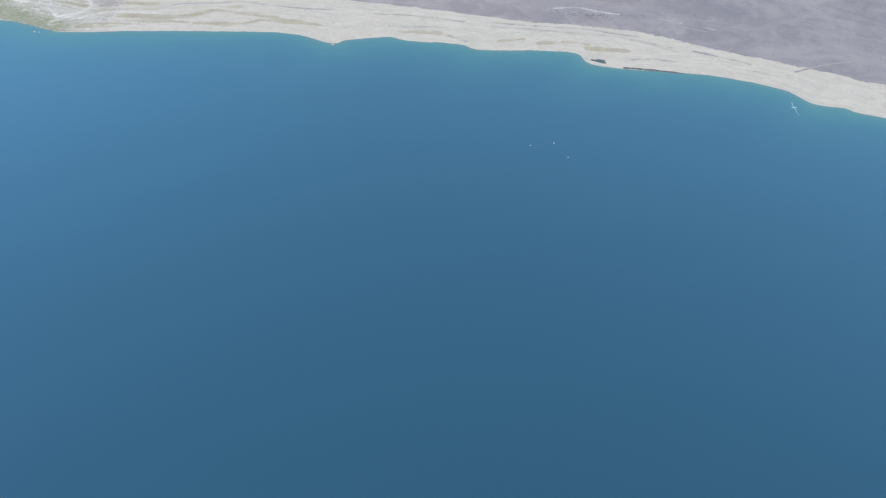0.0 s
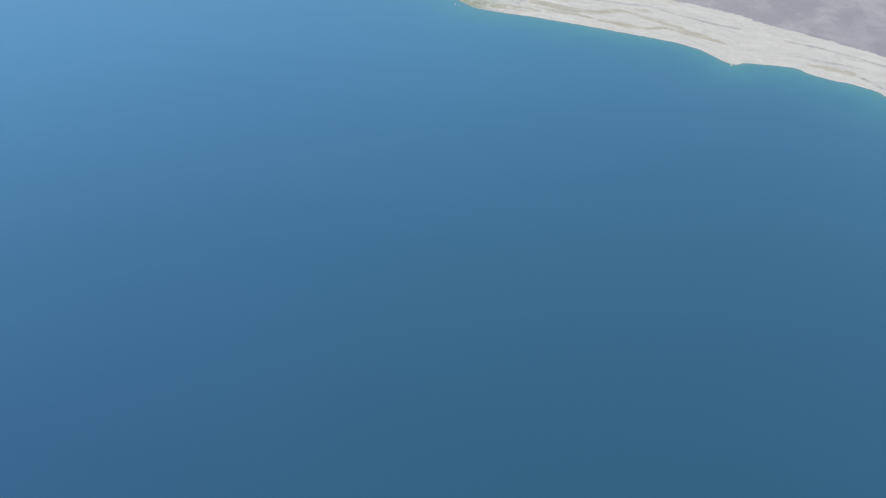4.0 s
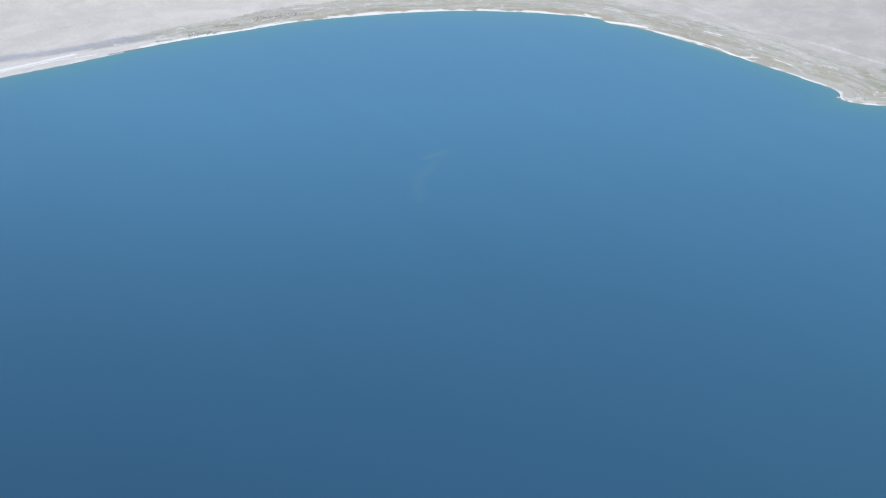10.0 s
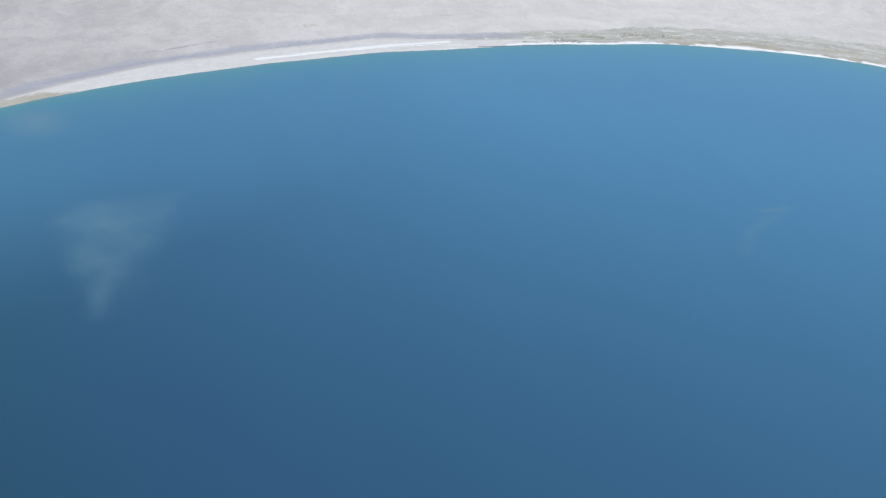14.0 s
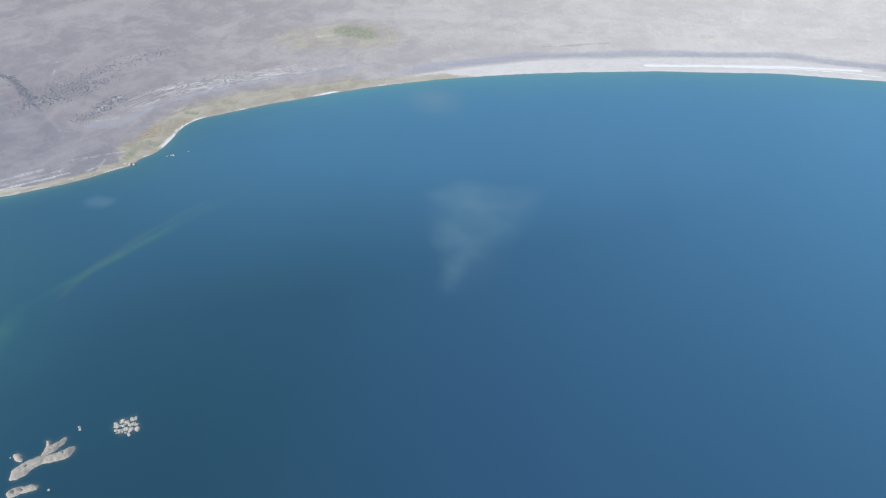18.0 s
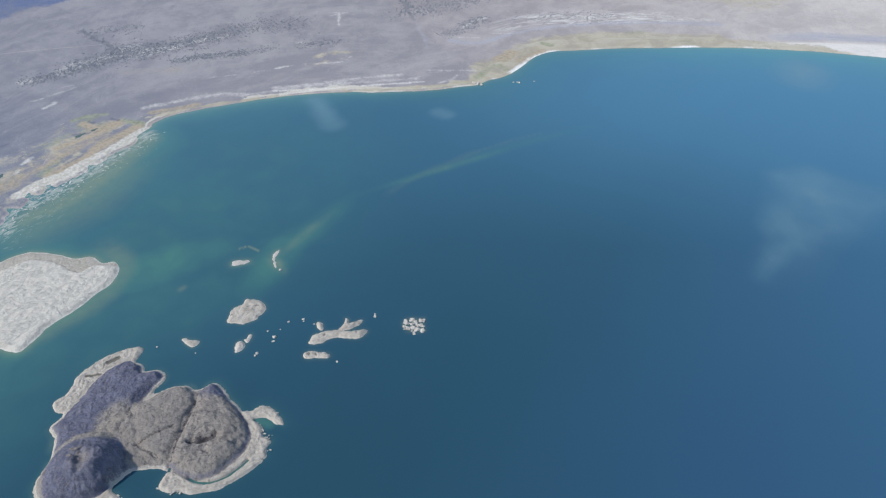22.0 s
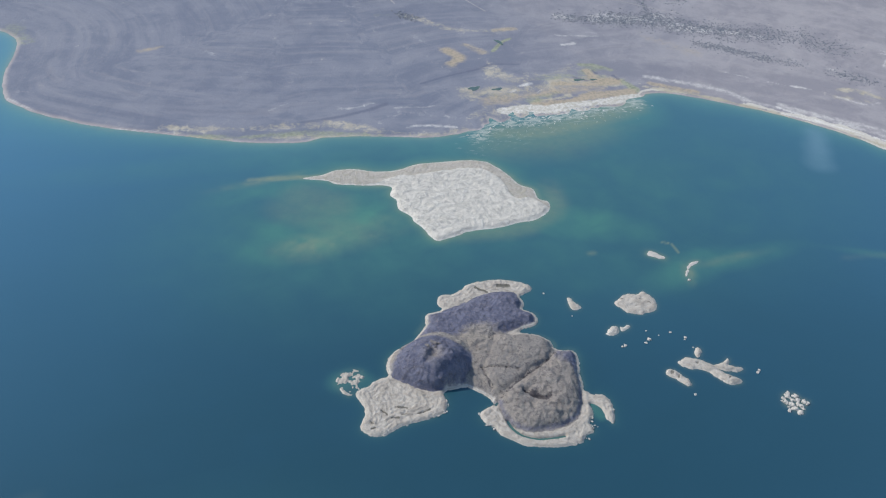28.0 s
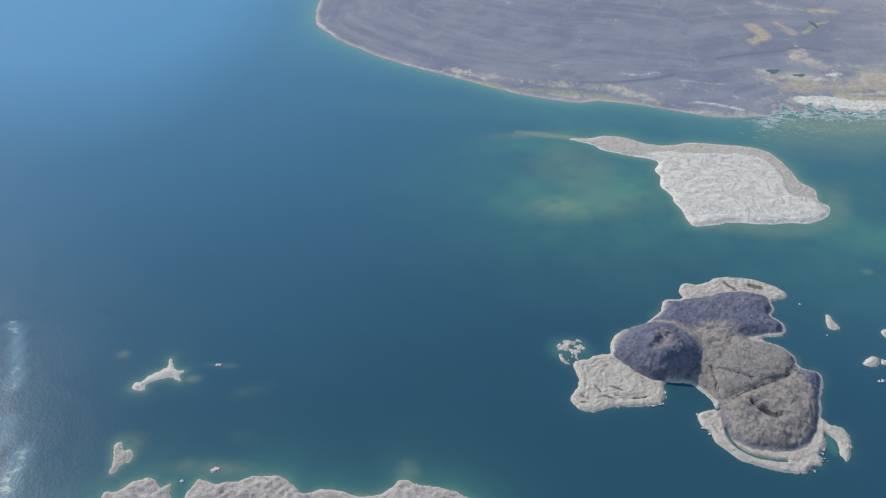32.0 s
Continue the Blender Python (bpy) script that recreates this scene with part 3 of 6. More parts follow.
paint = {key: np.zeros(GX.shape) for key in ("white", "soil", "grass", "meadow", "ochre", "slate", "dunes", "wooded", "mud", "salt")}


def lay(key, amount, width, points, soft=0.6, rough=0.5):
    stroke(GX, GY, paint[key], amount, width, points, soft, rough)


# the wide salt bank of the east shore, behind its straight inner edge
bank = np.array([(-172, 2547), (-111, 2745), (-29, 2835), (104, 2832), (308, 2772), (489, 2700), (616, 2626), (841, 2527), (979, 2441), (1170, 2356), (1280, 2306), (1419, 2234), (1521, 2154)] + [(2500, 1300), (2400, 700), (0, 1500), (-100, 2450)], float)
bank_d, _, bank_in = edge_distance(GX, GY, bank)
paint["salt"] = np.where(bank_in, 1, -1) * bank_d + 14 * wob
soft_end = 15 + 75 * spot(GX, GY, -276, 2737, 330, 260, 0, 0.6)
paint["salt"] = ramp01(paint["salt"] / soft_end, -1, 1)
paint["salt"] = np.maximum(paint["salt"], (1 - ramp01(INLAND + 40 * wob, salt_width * 0.75, salt_width * 1.1 + 12)) * (salt_width > 1) * ramp01(INLAND, 6, 16) * 0.9)
beach = (1 - ramp01(INLAND + 6 * wob, beach_width * 0.9, beach_width + 6)) * ramp01(beach_width, 20, 45)
paint["grass"] = (1 - ramp01(INLAND + 55 * wob, grass_width * 0.55, grass_width * 1.1 + 15)) * ramp01(grass_width, 4, 40) * 0.8
banded = (1 - ramp01(INLAND + 40 * wob, banded_width * 0.6, banded_width * 1.1 + 12)) * ramp01(banded_width, 10, 60) * (1 - paint["salt"])
cinder = cinder_amount * ramp01(INLAND + 5 * wob, 1, 14)
band_on = ramp01(beach_width, 35, 60)
paint["slate"] = 0.8 * band_on * ramp01(INLAND + 8 * wob, beach_width + 2, beach_width + 24) * (1 - ramp01(INLAND + 14 * wob, beach_width + 50, beach_width + 95))

# the wooded slope far behind, coloured blue to stand in for distance haze
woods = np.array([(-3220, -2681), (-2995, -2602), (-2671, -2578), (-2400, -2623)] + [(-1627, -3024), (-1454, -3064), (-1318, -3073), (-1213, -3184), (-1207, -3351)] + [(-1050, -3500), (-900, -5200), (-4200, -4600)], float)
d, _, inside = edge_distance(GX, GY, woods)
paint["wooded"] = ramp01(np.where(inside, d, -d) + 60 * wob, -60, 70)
lay("soil", 0.42, 8, [(991, 2365), (1113, 2318), (1224, 2272), (1331, 2224), (1404, 2165), (1469, 2095)], 0.9, 0.9)
lay("white", 0.3, 50, [(1055, 2728), (1201, 2764), (1410, 2849)], 0.9, 1.2)
lay("soil", 0.3, 60, [(918, 2644), (1097, 2556), (1282, 2463), (1489, 2326)], 0.9, 1.2)
lay("soil", 0.3, 50, [(511, 2940), (655, 2845)], 0.9, 1.2)
lay("mud", 0.8, 36, [(-881, -1864), (-975, -1852), (-1068, -1869), (-1153, -1900)], 0.8, 0.6)
# streaks of the east bank and pale wedges on the plain behind it
lay("grass", 0.84, 10.2, [(-150, 2746), (-97, 2755), (11, 2727)], .8, 1.0)
lay("grass", 0.87, 13, [(-95, 2662), (80, 2619), (188, 2643), (291, 2595), (424, 2516), (489, 2474)], .9, 1.1)
lay("grass", 0.91, 13, [(-213, 2607), (-94, 2607), (27, 2599), (147, 2557), (251, 2539), (322, 2547), (456, 2493)], .9, 1.2)
lay("soil", 0.57, 5, [(65, 2714), (191, 2700), (264, 2697), (334, 2662), (437, 2612), (533, 2581)], .8, .9)
lay("grass", 0.7, 14.5, [(190, 2678), (260, 2657)], .9, 1.2)
lay("soil", 0.54, 5, [(659, 2525), (745, 2501), (827, 2464), (914, 2419)], .8, .9)
lay("soil", 0.49, 5, [(684, 2433), (776, 2407), (860, 2388)], .9, 1.0)
lay("grass", 0.84, 11.6, [(701, 2389), (816, 2356)], .9, 1.2)
lay("soil", 0.68, 5, [(845, 2331), (884, 2285)], .8, .9)
lay("soil", 0.61, 5, [(980, 2398), (1101, 2351), (1260, 2294), (1331, 2248), (1402, 2205)], .8, .9)
lay("grass", 0.84, 8.7, [(983, 2266), (1053, 2265)], .9, 1.0)
lay("grass", 0.84, 11.6, [(1092, 2228), (1177, 2220), (1236, 2193)], .9, 1.2)
lay("grass", 0.91, 13, [(1224, 2166), (1329, 2126)], .9, 1.0)
lay("soil", 0.51, 6, [(1405, 2174), (1442, 2142), (1466, 2119)], .9, 1.2)
lay("soil", 0.51, 5, [(1322, 2073), (1398, 2053), (1440, 2034)], .9, 1.2)
lay("soil", 0.68, 6, [(1526, 2082), (1580, 2036), (1646, 1971)], .8, .9)
lay("soil", 0.54, 5, [(1638, 1929), (1689, 1886)], .8, .9)
lay("white", .6, 6, [(1232, 2454), (1321, 2441)], .9, 1.2)
lay("white", .9, 5, [(1304, 2445), (1346, 2410), (1412, 2367)], .8, .7)
lay("white", .6, 5, [(1526, 2310), (1577, 2264)], .9, .9)
lay("white", .5, 4, [(1633, 2229), (1674, 2186)], .9, .9)
lay("white", .42, 22, [(-259, 3074), (-183, 3112), (-65, 3172)], .9, 1.1)
lay("white", .36, 20, [(-240, 3086), (-102, 3017), (91, 2972), (206, 2937)], .9, 1.2)
lay("white", .8, 10, [(840, 3095), (807, 3043)], .8, 1.0)
lay("white", .42, 12, [(942, 2909), (1108, 2904)], .9, 1.2)
lay("white", .45, 12, [(1279, 2792), (1385, 2852), (1505, 2884), (1612, 2930)], .9, 1.0)
lay("soil", 0.35, 45, [(-6, 2949), (162, 2845), (310, 2796)], .9, 1.2)
lay("soil", 0.38, 40, [(1067, 2705), (1193, 2610), (1359, 2533)], .9, 1.3)
lay("soil", 0.38, 45, [(1575, 2658), (1683, 2467), (1783, 2294)], .9, 1.3)
lay("soil", 0.34, 40, [(1443, 2735), (1703, 2843)], .9, 1.3)
# the grassy cape with its pale tracks
lay("white", 0.95, 9, [(-948, 2869), (-890, 2913), (-793, 2969), (-709, 3030), (-620, 3075), (-522, 3082), (-456, 3053)], .8, .5)
lay("white", 0.79, 7, [(-456, 3053), (-385, 2990), (-297, 2923), (-230, 2852), (-183, 2777), (-190, 2727), (-248, 2679), (-294, 2658)], .8, .7)
lay("white", 0.49, 32, [(-517, 3061), (-351, 3005), (-223, 2905), (-109, 2834)], .9, 1.2)
lay("white", 0.64, 8, [(-632, 2976), (-548, 2957), (-475, 2897), (-407, 2849), (-366, 2827)], .9, .8)
lay("white", 0.59, 7, [(-521, 3002), (-430, 2943), (-347, 2901), (-286, 2827)], .9, .8)
lay("white", 0.95, 7, [(-267, 2693), (-190, 2723)], .8, .9)
lay("white", 0.87, 8, [(-309, 2769), (-275, 2689)], .8, 1.0)
lay("white", 0.69, 8, [(-289, 2638), (-190, 2639), (-74, 2610), (33, 2561)], .9, 1.1)
lay("white", 0.69, 8, [(-244, 2658), (-119, 2694), (21, 2655)], .9, 1.1)
lay("white", 0.59, 7, [(-168, 2607), (-71, 2591), (25, 2550)], .9, 1.1)
lay("grass", .9, 10.2, [(-282, 2805), (-234, 2778), (-194, 2748)], .7, .6)
lay("grass", .7, 10.2, [(-200, 2605), (-105, 2608), (-9, 2581)], .9, 1.0)
lay("grass", .6, 8.7, [(-171, 2714), (-57, 2702), (17, 2690)], .9, 1.0)
lay("meadow", .9, 50.7, [(-860, 2862), (-763, 2879), (-652, 2845), (-546, 2812), (-440, 2759), (-350, 2680), (-270, 2624)], .9, 0.5)
lay("meadow", .8, 39, [(-834, 2904), (-685, 2953), (-556, 2915), (-440, 2834)], .9, 0.5)
lay("meadow", .6, 27.3, [(-375, 2788), (-303, 2700), (-235, 2618)], .9, 0.5)
lay("meadow", .85, 39, [(-1162, 3064), (-1073, 3073), (-974, 3022), (-926, 2982), (-967, 2920)], .9, 0.5)
lay("meadow", .55, 48.75, [(-1228, 3002), (-1104, 2928), (-1008, 2913)], .9, 0.5)
lay("grass", .6, 29, [(-1320, 2895), (-1206, 2851), (-1107, 2832)], .9, 1.0)
lay("meadow", .45, 29.25, [(-898, 3025), (-857, 3094)], .9, 0.5)
lay("white", 0.83, 12, [(-1478, 3114), (-1306, 3118), (-1186, 3122), (-1052, 3137), (-938, 3135), (-833, 3086)], .8, .8)
lay("white", 0.95, 9, [(-1197, 2761), (-1143, 2739), (-1061, 2778)], .7, .8)
lay("white", 0.92, 8, [(-919, 2936), (-870, 2946)], .8, .9)
lay("white", 0.95, 4, [(-460, 2700), (-396, 2656), (-317, 2612)], .6, .4)
lay("white", 0.92, 15, [(-337, 3521), (-266, 3583), (-107, 3581)], .9, 1.0)
lay("white", 0.95, 10, [(-190, 3483), (-83, 3483)], .8, 1.0)
lay("white", 0.81, 36, [(-386, 3675), (-243, 3695), (-112, 3712)], .9, 1.0)
lay("white", 0.69, 8, [(-642, 3466), (-606, 3495)], .8, 1.0)
lay("white", 0.47, 14, [(-220, 3089), (-87, 3155)], .9, 1.1)
lay("white", 0.3, 40, [(-249, 3049), (-137, 3018), (-18, 2970)], .9, 1.2)
# the bay: broken white crust, grey-green strips and dry streaks
lay("white", 1.35, 5, [(-3034, 449), (-3044, 636), (-3038, 830), (-3011, 965)], .7, .4)
lay("white", 1.28, 9, [(-2978, 1236), (-2971, 1302), (-2953, 1388), (-2928, 1496)], .8, 1.2)
lay("white", 1.22, 8, [(-2921, 1542), (-2862, 1711), (-2812, 1892), (-2721, 2079)], .8, 1.2)
lay("meadow", .9, 10.5, [(-3004, 1191), (-2990, 1237)], .7, .6)
lay("meadow", .75, 13.5, [(-3030, 1307), (-3018, 1349)], .8, .9)
lay("meadow", .75, 13.5, [(-2992, 1355), (-2960, 1420)], .8, .9)
lay("meadow", .7, 15, [(-3019, 1440), (-2990, 1509)], .8, .9)
lay("grass", .65, 26.1, [(-2991, 1605), (-2960, 1717), (-2923, 1801)], .9, 1.1)
lay("meadow", .5, 36, [(-3000, 1741), (-2906, 1954), (-2822, 2124)], .9, 1.1)
lay("white", 0.94, 7, [(-2974, 1596), (-2959, 1769), (-2949, 1885)], .8, 1.2)
lay("soil", .4, 7, [(-2923, 1801), (-2852, 1974), (-2783, 2107)], .9, 1.0)
lay("grass", .55, 29, [(-2780, 2151), (-2667, 2362), (-2520, 2545)], .9, 1.1)
lay("white", 0.68, 9, [(-2814, 2266), (-2733, 2416), (-2594, 2549)], .9, 1.2)
lay("soil", .35, 7, [(-2715, 2340), (-2628, 2421)], .9, 1.0)
lay("white", 1.35, 11, [(-2247, 2695), (-2150, 2688), (-2072, 2732), (-1991, 2770)], .7, .8)
lay("white", 1.35, 7, [(-1980, 2756), (-1834, 2776), (-1698, 2797), (-1591, 2783)], .7, .6)
lay("grass", .65, 23.2, [(-2158, 2831), (-1993, 2840), (-1825, 2865), (-1649, 2864), (-1523, 2853), (-1405, 2843)], .9, 1.1)
lay("white", 0.65, 18, [(-2069, 2898), (-1955, 3000), (-1735, 2986), (-1550, 2998), (-1335, 2938)], .9, 1.2)
lay("soil", .45, 5, [(-1895, 3028), (-1753, 3012), (-1620, 2997), (-1454, 2991)], .9, .9)
lay("soil", .4, 5, [(-1665, 2888), (-1561, 2909)], .9, .9)
lay("white", 1.35, 6, [(-1817, 2906), (-1749, 2918)], .7, .6)
lay("white", 0.94, 5, [(-1641, 2922), (-1555, 2900)], .8, .8)
lay("white", 1.35, 5, [(-1484, 2863), (-1405, 2860)], .7, .6)
lay("white", 1.22, 6, [(-1572, 2790), (-1529, 2828)], .7, .8)
lay("white", 0.7, 12, [(-2326, 2952), (-2180, 3068), (-1969, 3090), (-1727, 3047), (-1564, 3091), (-1428, 3115)], .9, 1.0)
# the pale plain behind the west beach
lay("soil", .48, 6, [(-3142, -197), (-3159, -123), (-3188, -29), (-3206, 48)], .8, .9)
lay("white", .8, 4, [(-3153, -160), (-3173, -114)], .8, .7)
lay("grass", .4, 26.1, [(-3351, 0), (-3277, 38)], .9, 1.2)
lay("white", .6, 5, [(-3309, 279), (-3305, 341)], .9, .9)
lay("white", .9, 5, [(-3283, 496), (-3269, 552)], .8, .7)
lay("grass", .4, 11.6, [(-3442, 296), (-3410, 421)], .9, 1.1)
lay("soil", .28, 6, [(-3408, 508), (-3372, 726)], .9, 1.1)
lay("soil", .3, 8, [(-3339, 951), (-3336, 1095)], .9, 1.1)
lay("grass", .35, 23.2, [(-3302, 76), (-3309, 279), (-3304, 489)], .9, 1.2)
lay("white", .35, 20, [(-3594, 163), (-3526, 221)], .9, 1.3)
# behind the west point: gully, dapples, tan strip
lay("soil", .55, 6, [(-2674, -2270), (-2610, -2175), (-2574, -2067), (-2549, -2003), (-2461, -1911), (-2387, -1819), (-2334, -1753)], .8, .8)
lay("slate", .5, 8, [(-2334, -1753), (-2232, -1636), (-2165, -1575)], .9, .8)
lay("white", .38, 4, [(-2726, -1925), (-2532, -1842)], .8, .5)
lay("white", .32, 4, [(-2499, -1777), (-2294, -1651)], .8, .5)
lay("white", .5, 4, [(-2224, -2049), (-2259, -1997)], .7, .5)
lay("white", .65, 4, [(-2245, -2020), (-2166, -1952)], .7, .5)
lay("white", .85, 8, [(-2384, -1579), (-2456, -1576), (-2484, -1559)], .9, 1.2)
lay("white", .7, 6, [(-2302, -1543), (-2339, -1491)], .9, 1.1)
lay("white", .55, 6, [(-2389, -1476), (-2429, -1414)], .9, 1.1)
lay("white", .6, 18, [(-2494, -1468), (-2578, -1445), (-2629, -1339), (-2707, -1179)], .9, 1.6)
lay("white", .5, 12, [(-2740, -1127), (-2801, -1021), (-2878, -867)], .9, 1.6)
lay("dunes", .8, 40, [(-2460, -1472), (-2597, -1368), (-2707, -1200), (-2815, -1026)], .9, .8)
lay("slate", .7, 16, [(-2268, -1554), (-2300, -1470), (-2404, -1422), (-2532, -1338), (-2666, -1184), (-2772, -1011), (-2849, -858)], .9, .5)
lay("grass", .85, 37.7, [(-2163, -1357), (-2254, -1325), (-2417, -1284), (-2505, -1201), (-2610, -1057), (-2736, -825)], .9, .7)
lay("ochre", .9, 19.2, [(-2241, -1342), (-2302, -1336)], .8, .8)
lay("ochre", .85, 24, [(-2275, -1281), (-2357, -1266)], .9, .8)
lay("meadow", 1.0, 12, [(-2416, -1288), (-2415, -1259)], .7, .5)
lay("meadow", .8, 15, [(-2092, -1332), (-2190, -1332), (-2181, -1289)], .9, .9)
lay("meadow", .6, 13.5, [(-2636, -1088), (-2653, -1053)], .9, .9)
lay("meadow", .6, 13.5, [(-2650, -925), (-2667, -894)], .9, .9)
lay("grass", 1.0, 13, [(-2025, -1377), (-2054, -1336), (-2112, -1330), (-2143, -1288)], .8, .8)
lay("white", .62, 13, [(-1708, -1824), (-1804, -1708), (-1902, -1586), (-1986, -1487)], .9, .6)
lay("white", .92, 4.5, [(-1690, -1810), (-1782, -1692), (-1862, -1597), (-1952, -1485)], .7, .4)
lay("white", .55, 6, [(-2052, -1488), (-2085, -1430), (-2131, -1359)], .8, .6)
lay("grass", .8, 11.6, [(-1667, -1791), (-1751, -1669), (-1853, -1554), (-1955, -1431), (-2013, -1370)], .8, .7)
lay("grass", .6, 14.5, [(-1929, -1860), (-1983, -1839), (-2041, -1759)], .9, 1.1)
lay("white", .65, 6, [(-1903, -1820), (-1958, -1761), (-2002, -1762)], .9, .9)
lay("white", .7, 6, [(-1810, -1907), (-1842, -1893)], .8, .7)
lay("white", .6, 5, [(-1984, -1984), (-2001, -1966)], .8, .7)
lay("soil", .3, 12, [(-2003, -2063), (-2056, -1935), (-2108, -1805)], .9, 1.0)
lay("grass", 0.6, 120, [(-3108, -1108), (-3162, -988), (-3168, -865)], 0.9, 0.9)
lay("meadow", 0.8, 48, [(-3191, -955), (-3165, -887)], 0.9, 0.9)
lay("white", .5, 6, [(-3115, -1065), (-3165, -966)], .9, 1.2)
# the dark land of the north shore: strokes along it, pale patches, shore vegetation
lay("soil", .5, 13, [(-29, -2146), (-156, -2104), (-288, -2070)], .9, .6)
lay("soil", .8, 8, [(-371, -2002), (-459, -2010), (-555, -2031), (-607, -2051)], .8, .5)
lay("soil", .8, 4.5, [(-734, -2145), (-830, -2177), (-917, -2199), (-971, -2221), (-1056, -2206)], .7, .3)
lay("soil", .4, 10, [(-293, -2317), (-338, -2315), (-401, -2325), (-462, -2318)], .9, .8)
lay("soil", .36, 8, [(-442, -2437), (-525, -2443)], .9, .8)
lay("soil", .4, 20, [(-426, -2624), (-444, -2555)], .9, .8)
lay("soil", .36, 8, [(-206, -2237), (-300, -2279), (-376, -2282)], .9, .8)
lay("soil", .5, 5, [(-117, -2589), (-182, -2565)], .8, .6)
lay("soil", .36, 8, [(-266, -2101), (-343, -2130), (-455, -2165)], .9, .7)
lay("soil", .32, 10, [(-429, -2063), (-533, -2115), (-602, -2136), (-697, -2131)], .9, .7)
lay("soil", .3, 16, [(-51, -2337), (-162, -2322), (-268, -2345)], .9, .8)
lay("soil", .3, 14, [(-116, -2198), (-224, -2181), (-312, -2191)], .9, .8)
lay("white", 0.52, 8, [(-479, -2054), (-530, -2051), (-573, -2065)], .8, .7)
lay("white", 0.42, 5, [(-630, -2024), (-689, -2015), (-752, -2013)], .8, .7)
lay("white", 0.29, 13, [(-581, -1967), (-650, -1993), (-790, -1942)], .9, 1.0)
lay("white", 0.6, 6, [(-633, -1919), (-672, -1921), (-764, -1895)], .7, .5)
lay("white", 0.43, 3, [(-331, -2100), (-353, -2110)], .8, .5)
lay("white", 0.23, 4, [(-289, -2076), (-338, -2107)], .9, .7)
lay("white", 0.29, 6, [(-626, -2698), (-675, -2680)], .9, .9)
lay("white", 0.36, 5, [(-701, -2612), (-740, -2580)], .9, .9)
lay("white", 0.3, 11, [(-792, -2441), (-822, -2388)], .9, 1.2)
lay("white", 0.36, 5, [(-740, -2386), (-759, -2370)], .9, 1.0)
lay("white", 0.29, 9, [(-158, -2500), (-186, -2408)], .9, 1.0)
lay("meadow", .7, 13.5, [(-88, -1998), (-174, -1969), (-264, -1956), (-359, -1951), (-465, -1924), (-558, -1897)], .9, .9)
lay("grass", .5, 18.8, [(-19, -2052), (-117, -2021), (-220, -2004), (-354, -1988), (-464, -1971), (-564, -1913), (-700, -1870), (-782, -1881)], .9, .8)
lay("meadow", .8, 10.5, [(-309, -1945), (-347, -1945)], .9, .9)
lay("ochre", .95, 24, [(-869, -2329), (-887, -2282), (-853, -2248)], .9, .8)
lay("ochre", .55, 17.6, [(-932, -2362), (-972, -2304)], .9, 1.0)
lay("ochre", .5, 12.8, [(-1058, -2442), (-1125, -2443)], .9, 1.0)
lay("grass", .45, 17.4, [(-818, -2605), (-923, -2476), (-1059, -2433)], .9, 1.0)
lay("meadow", .5, 12, [(-712, -2617), (-783, -2609), (-824, -2567)], .9, 1.0)
lay("meadow", 1.0, 6.8, [(-1005, -2304), (-1052, -2357), (-1091, -2380)], .6, .4)
lay("white", 0.72, 7, [(-1008, -2079), (-1049, -2089)], .7, .6)
lay("white", 0.58, 4, [(-974, -2049), (-991, -2060)], .7, .6)
lay("white", 0.58, 4, [(-1047, -2034), (-1064, -2045)], .7, .6)
lay("grass", .45, 29, [(-960, -2194), (-1015, -2114), (-1110, -2121), (-1202, -2156)], .9, 1.0)
lay("meadow", .7, 18, [(-1015, -1996), (-1102, -2022)], .9, 1.0)
lay("meadow", .7, 13.5, [(-1225, -2126), (-1291, -2141)], .9, 1.0)
lay("ochre", .85, 14.4, [(-1017, -1964), (-1083, -1954), (-1167, -1977)], .9, 1.0)
lay("ochre", .8, 17.6, [(-1122, -2070), (-1229, -2046)], .9, 1.0)
lay("soil", .9, 5, [(-1191, -2089), (-1219, -2070)], .8, .8)
lay("white", 0.6, 12, [(-1406, -2063), (-1590, -1935), (-1638, -1854), (-1768, -1749), (-1893, -1642), (-1979, -1546)], .9, .6)
lay("white", 0.95, 4, [(-1684, -1776), (-1804, -1664), (-1910, -1542), (-1979, -1456)], .7, .4)
lay("grass", .82, 10.2, [(-1372, -2005), (-1489, -1936), (-1618, -1826), (-1728, -1699), (-1887, -1517), (-2006, -1375)], .8, .7)
lay("ochre", .65, 9.6, [(-1399, -2017), (-1512, -1941)], .9, .8)
lay("white", 0.5, 6, [(-1998, -1409), (-2045, -1391), (-2077, -1397)], .8, .8)
lay("white", 0.43, 4, [(-2041, -1474), (-2092, -1415), (-2133, -1369)], .8, .6)
lay("soil", .3, 20, [(-1441, -2123), (-1633, -1999), (-1750, -1865), (-1966, -1726), (-2165, -1575)], .9, .7)
lay("white", 0.58, 4, [(-2208, -2032), (-2261, -1993)], .8, .5)
lay("white", 0.43, 4, [(-2231, -2012), (-2172, -1962)], .8, .5)
# pale bare ground between the bushes
lay("white", 0.5, 14, [(-1304, -2511), (-1373, -2476), (-1448, -2447), (-1519, -2424)], 0.9, 2.0)
lay("white", 0.5, 20, [(-1450, -2479), (-1540, -2453), (-1619, -2436), (-1676, -2419)], 0.9, 2.0)
lay("white", 0.5, 22, [(-1603, -2385), (-1688, -2344), (-1792, -2293), (-1924, -2213)], 0.9, 2.0)
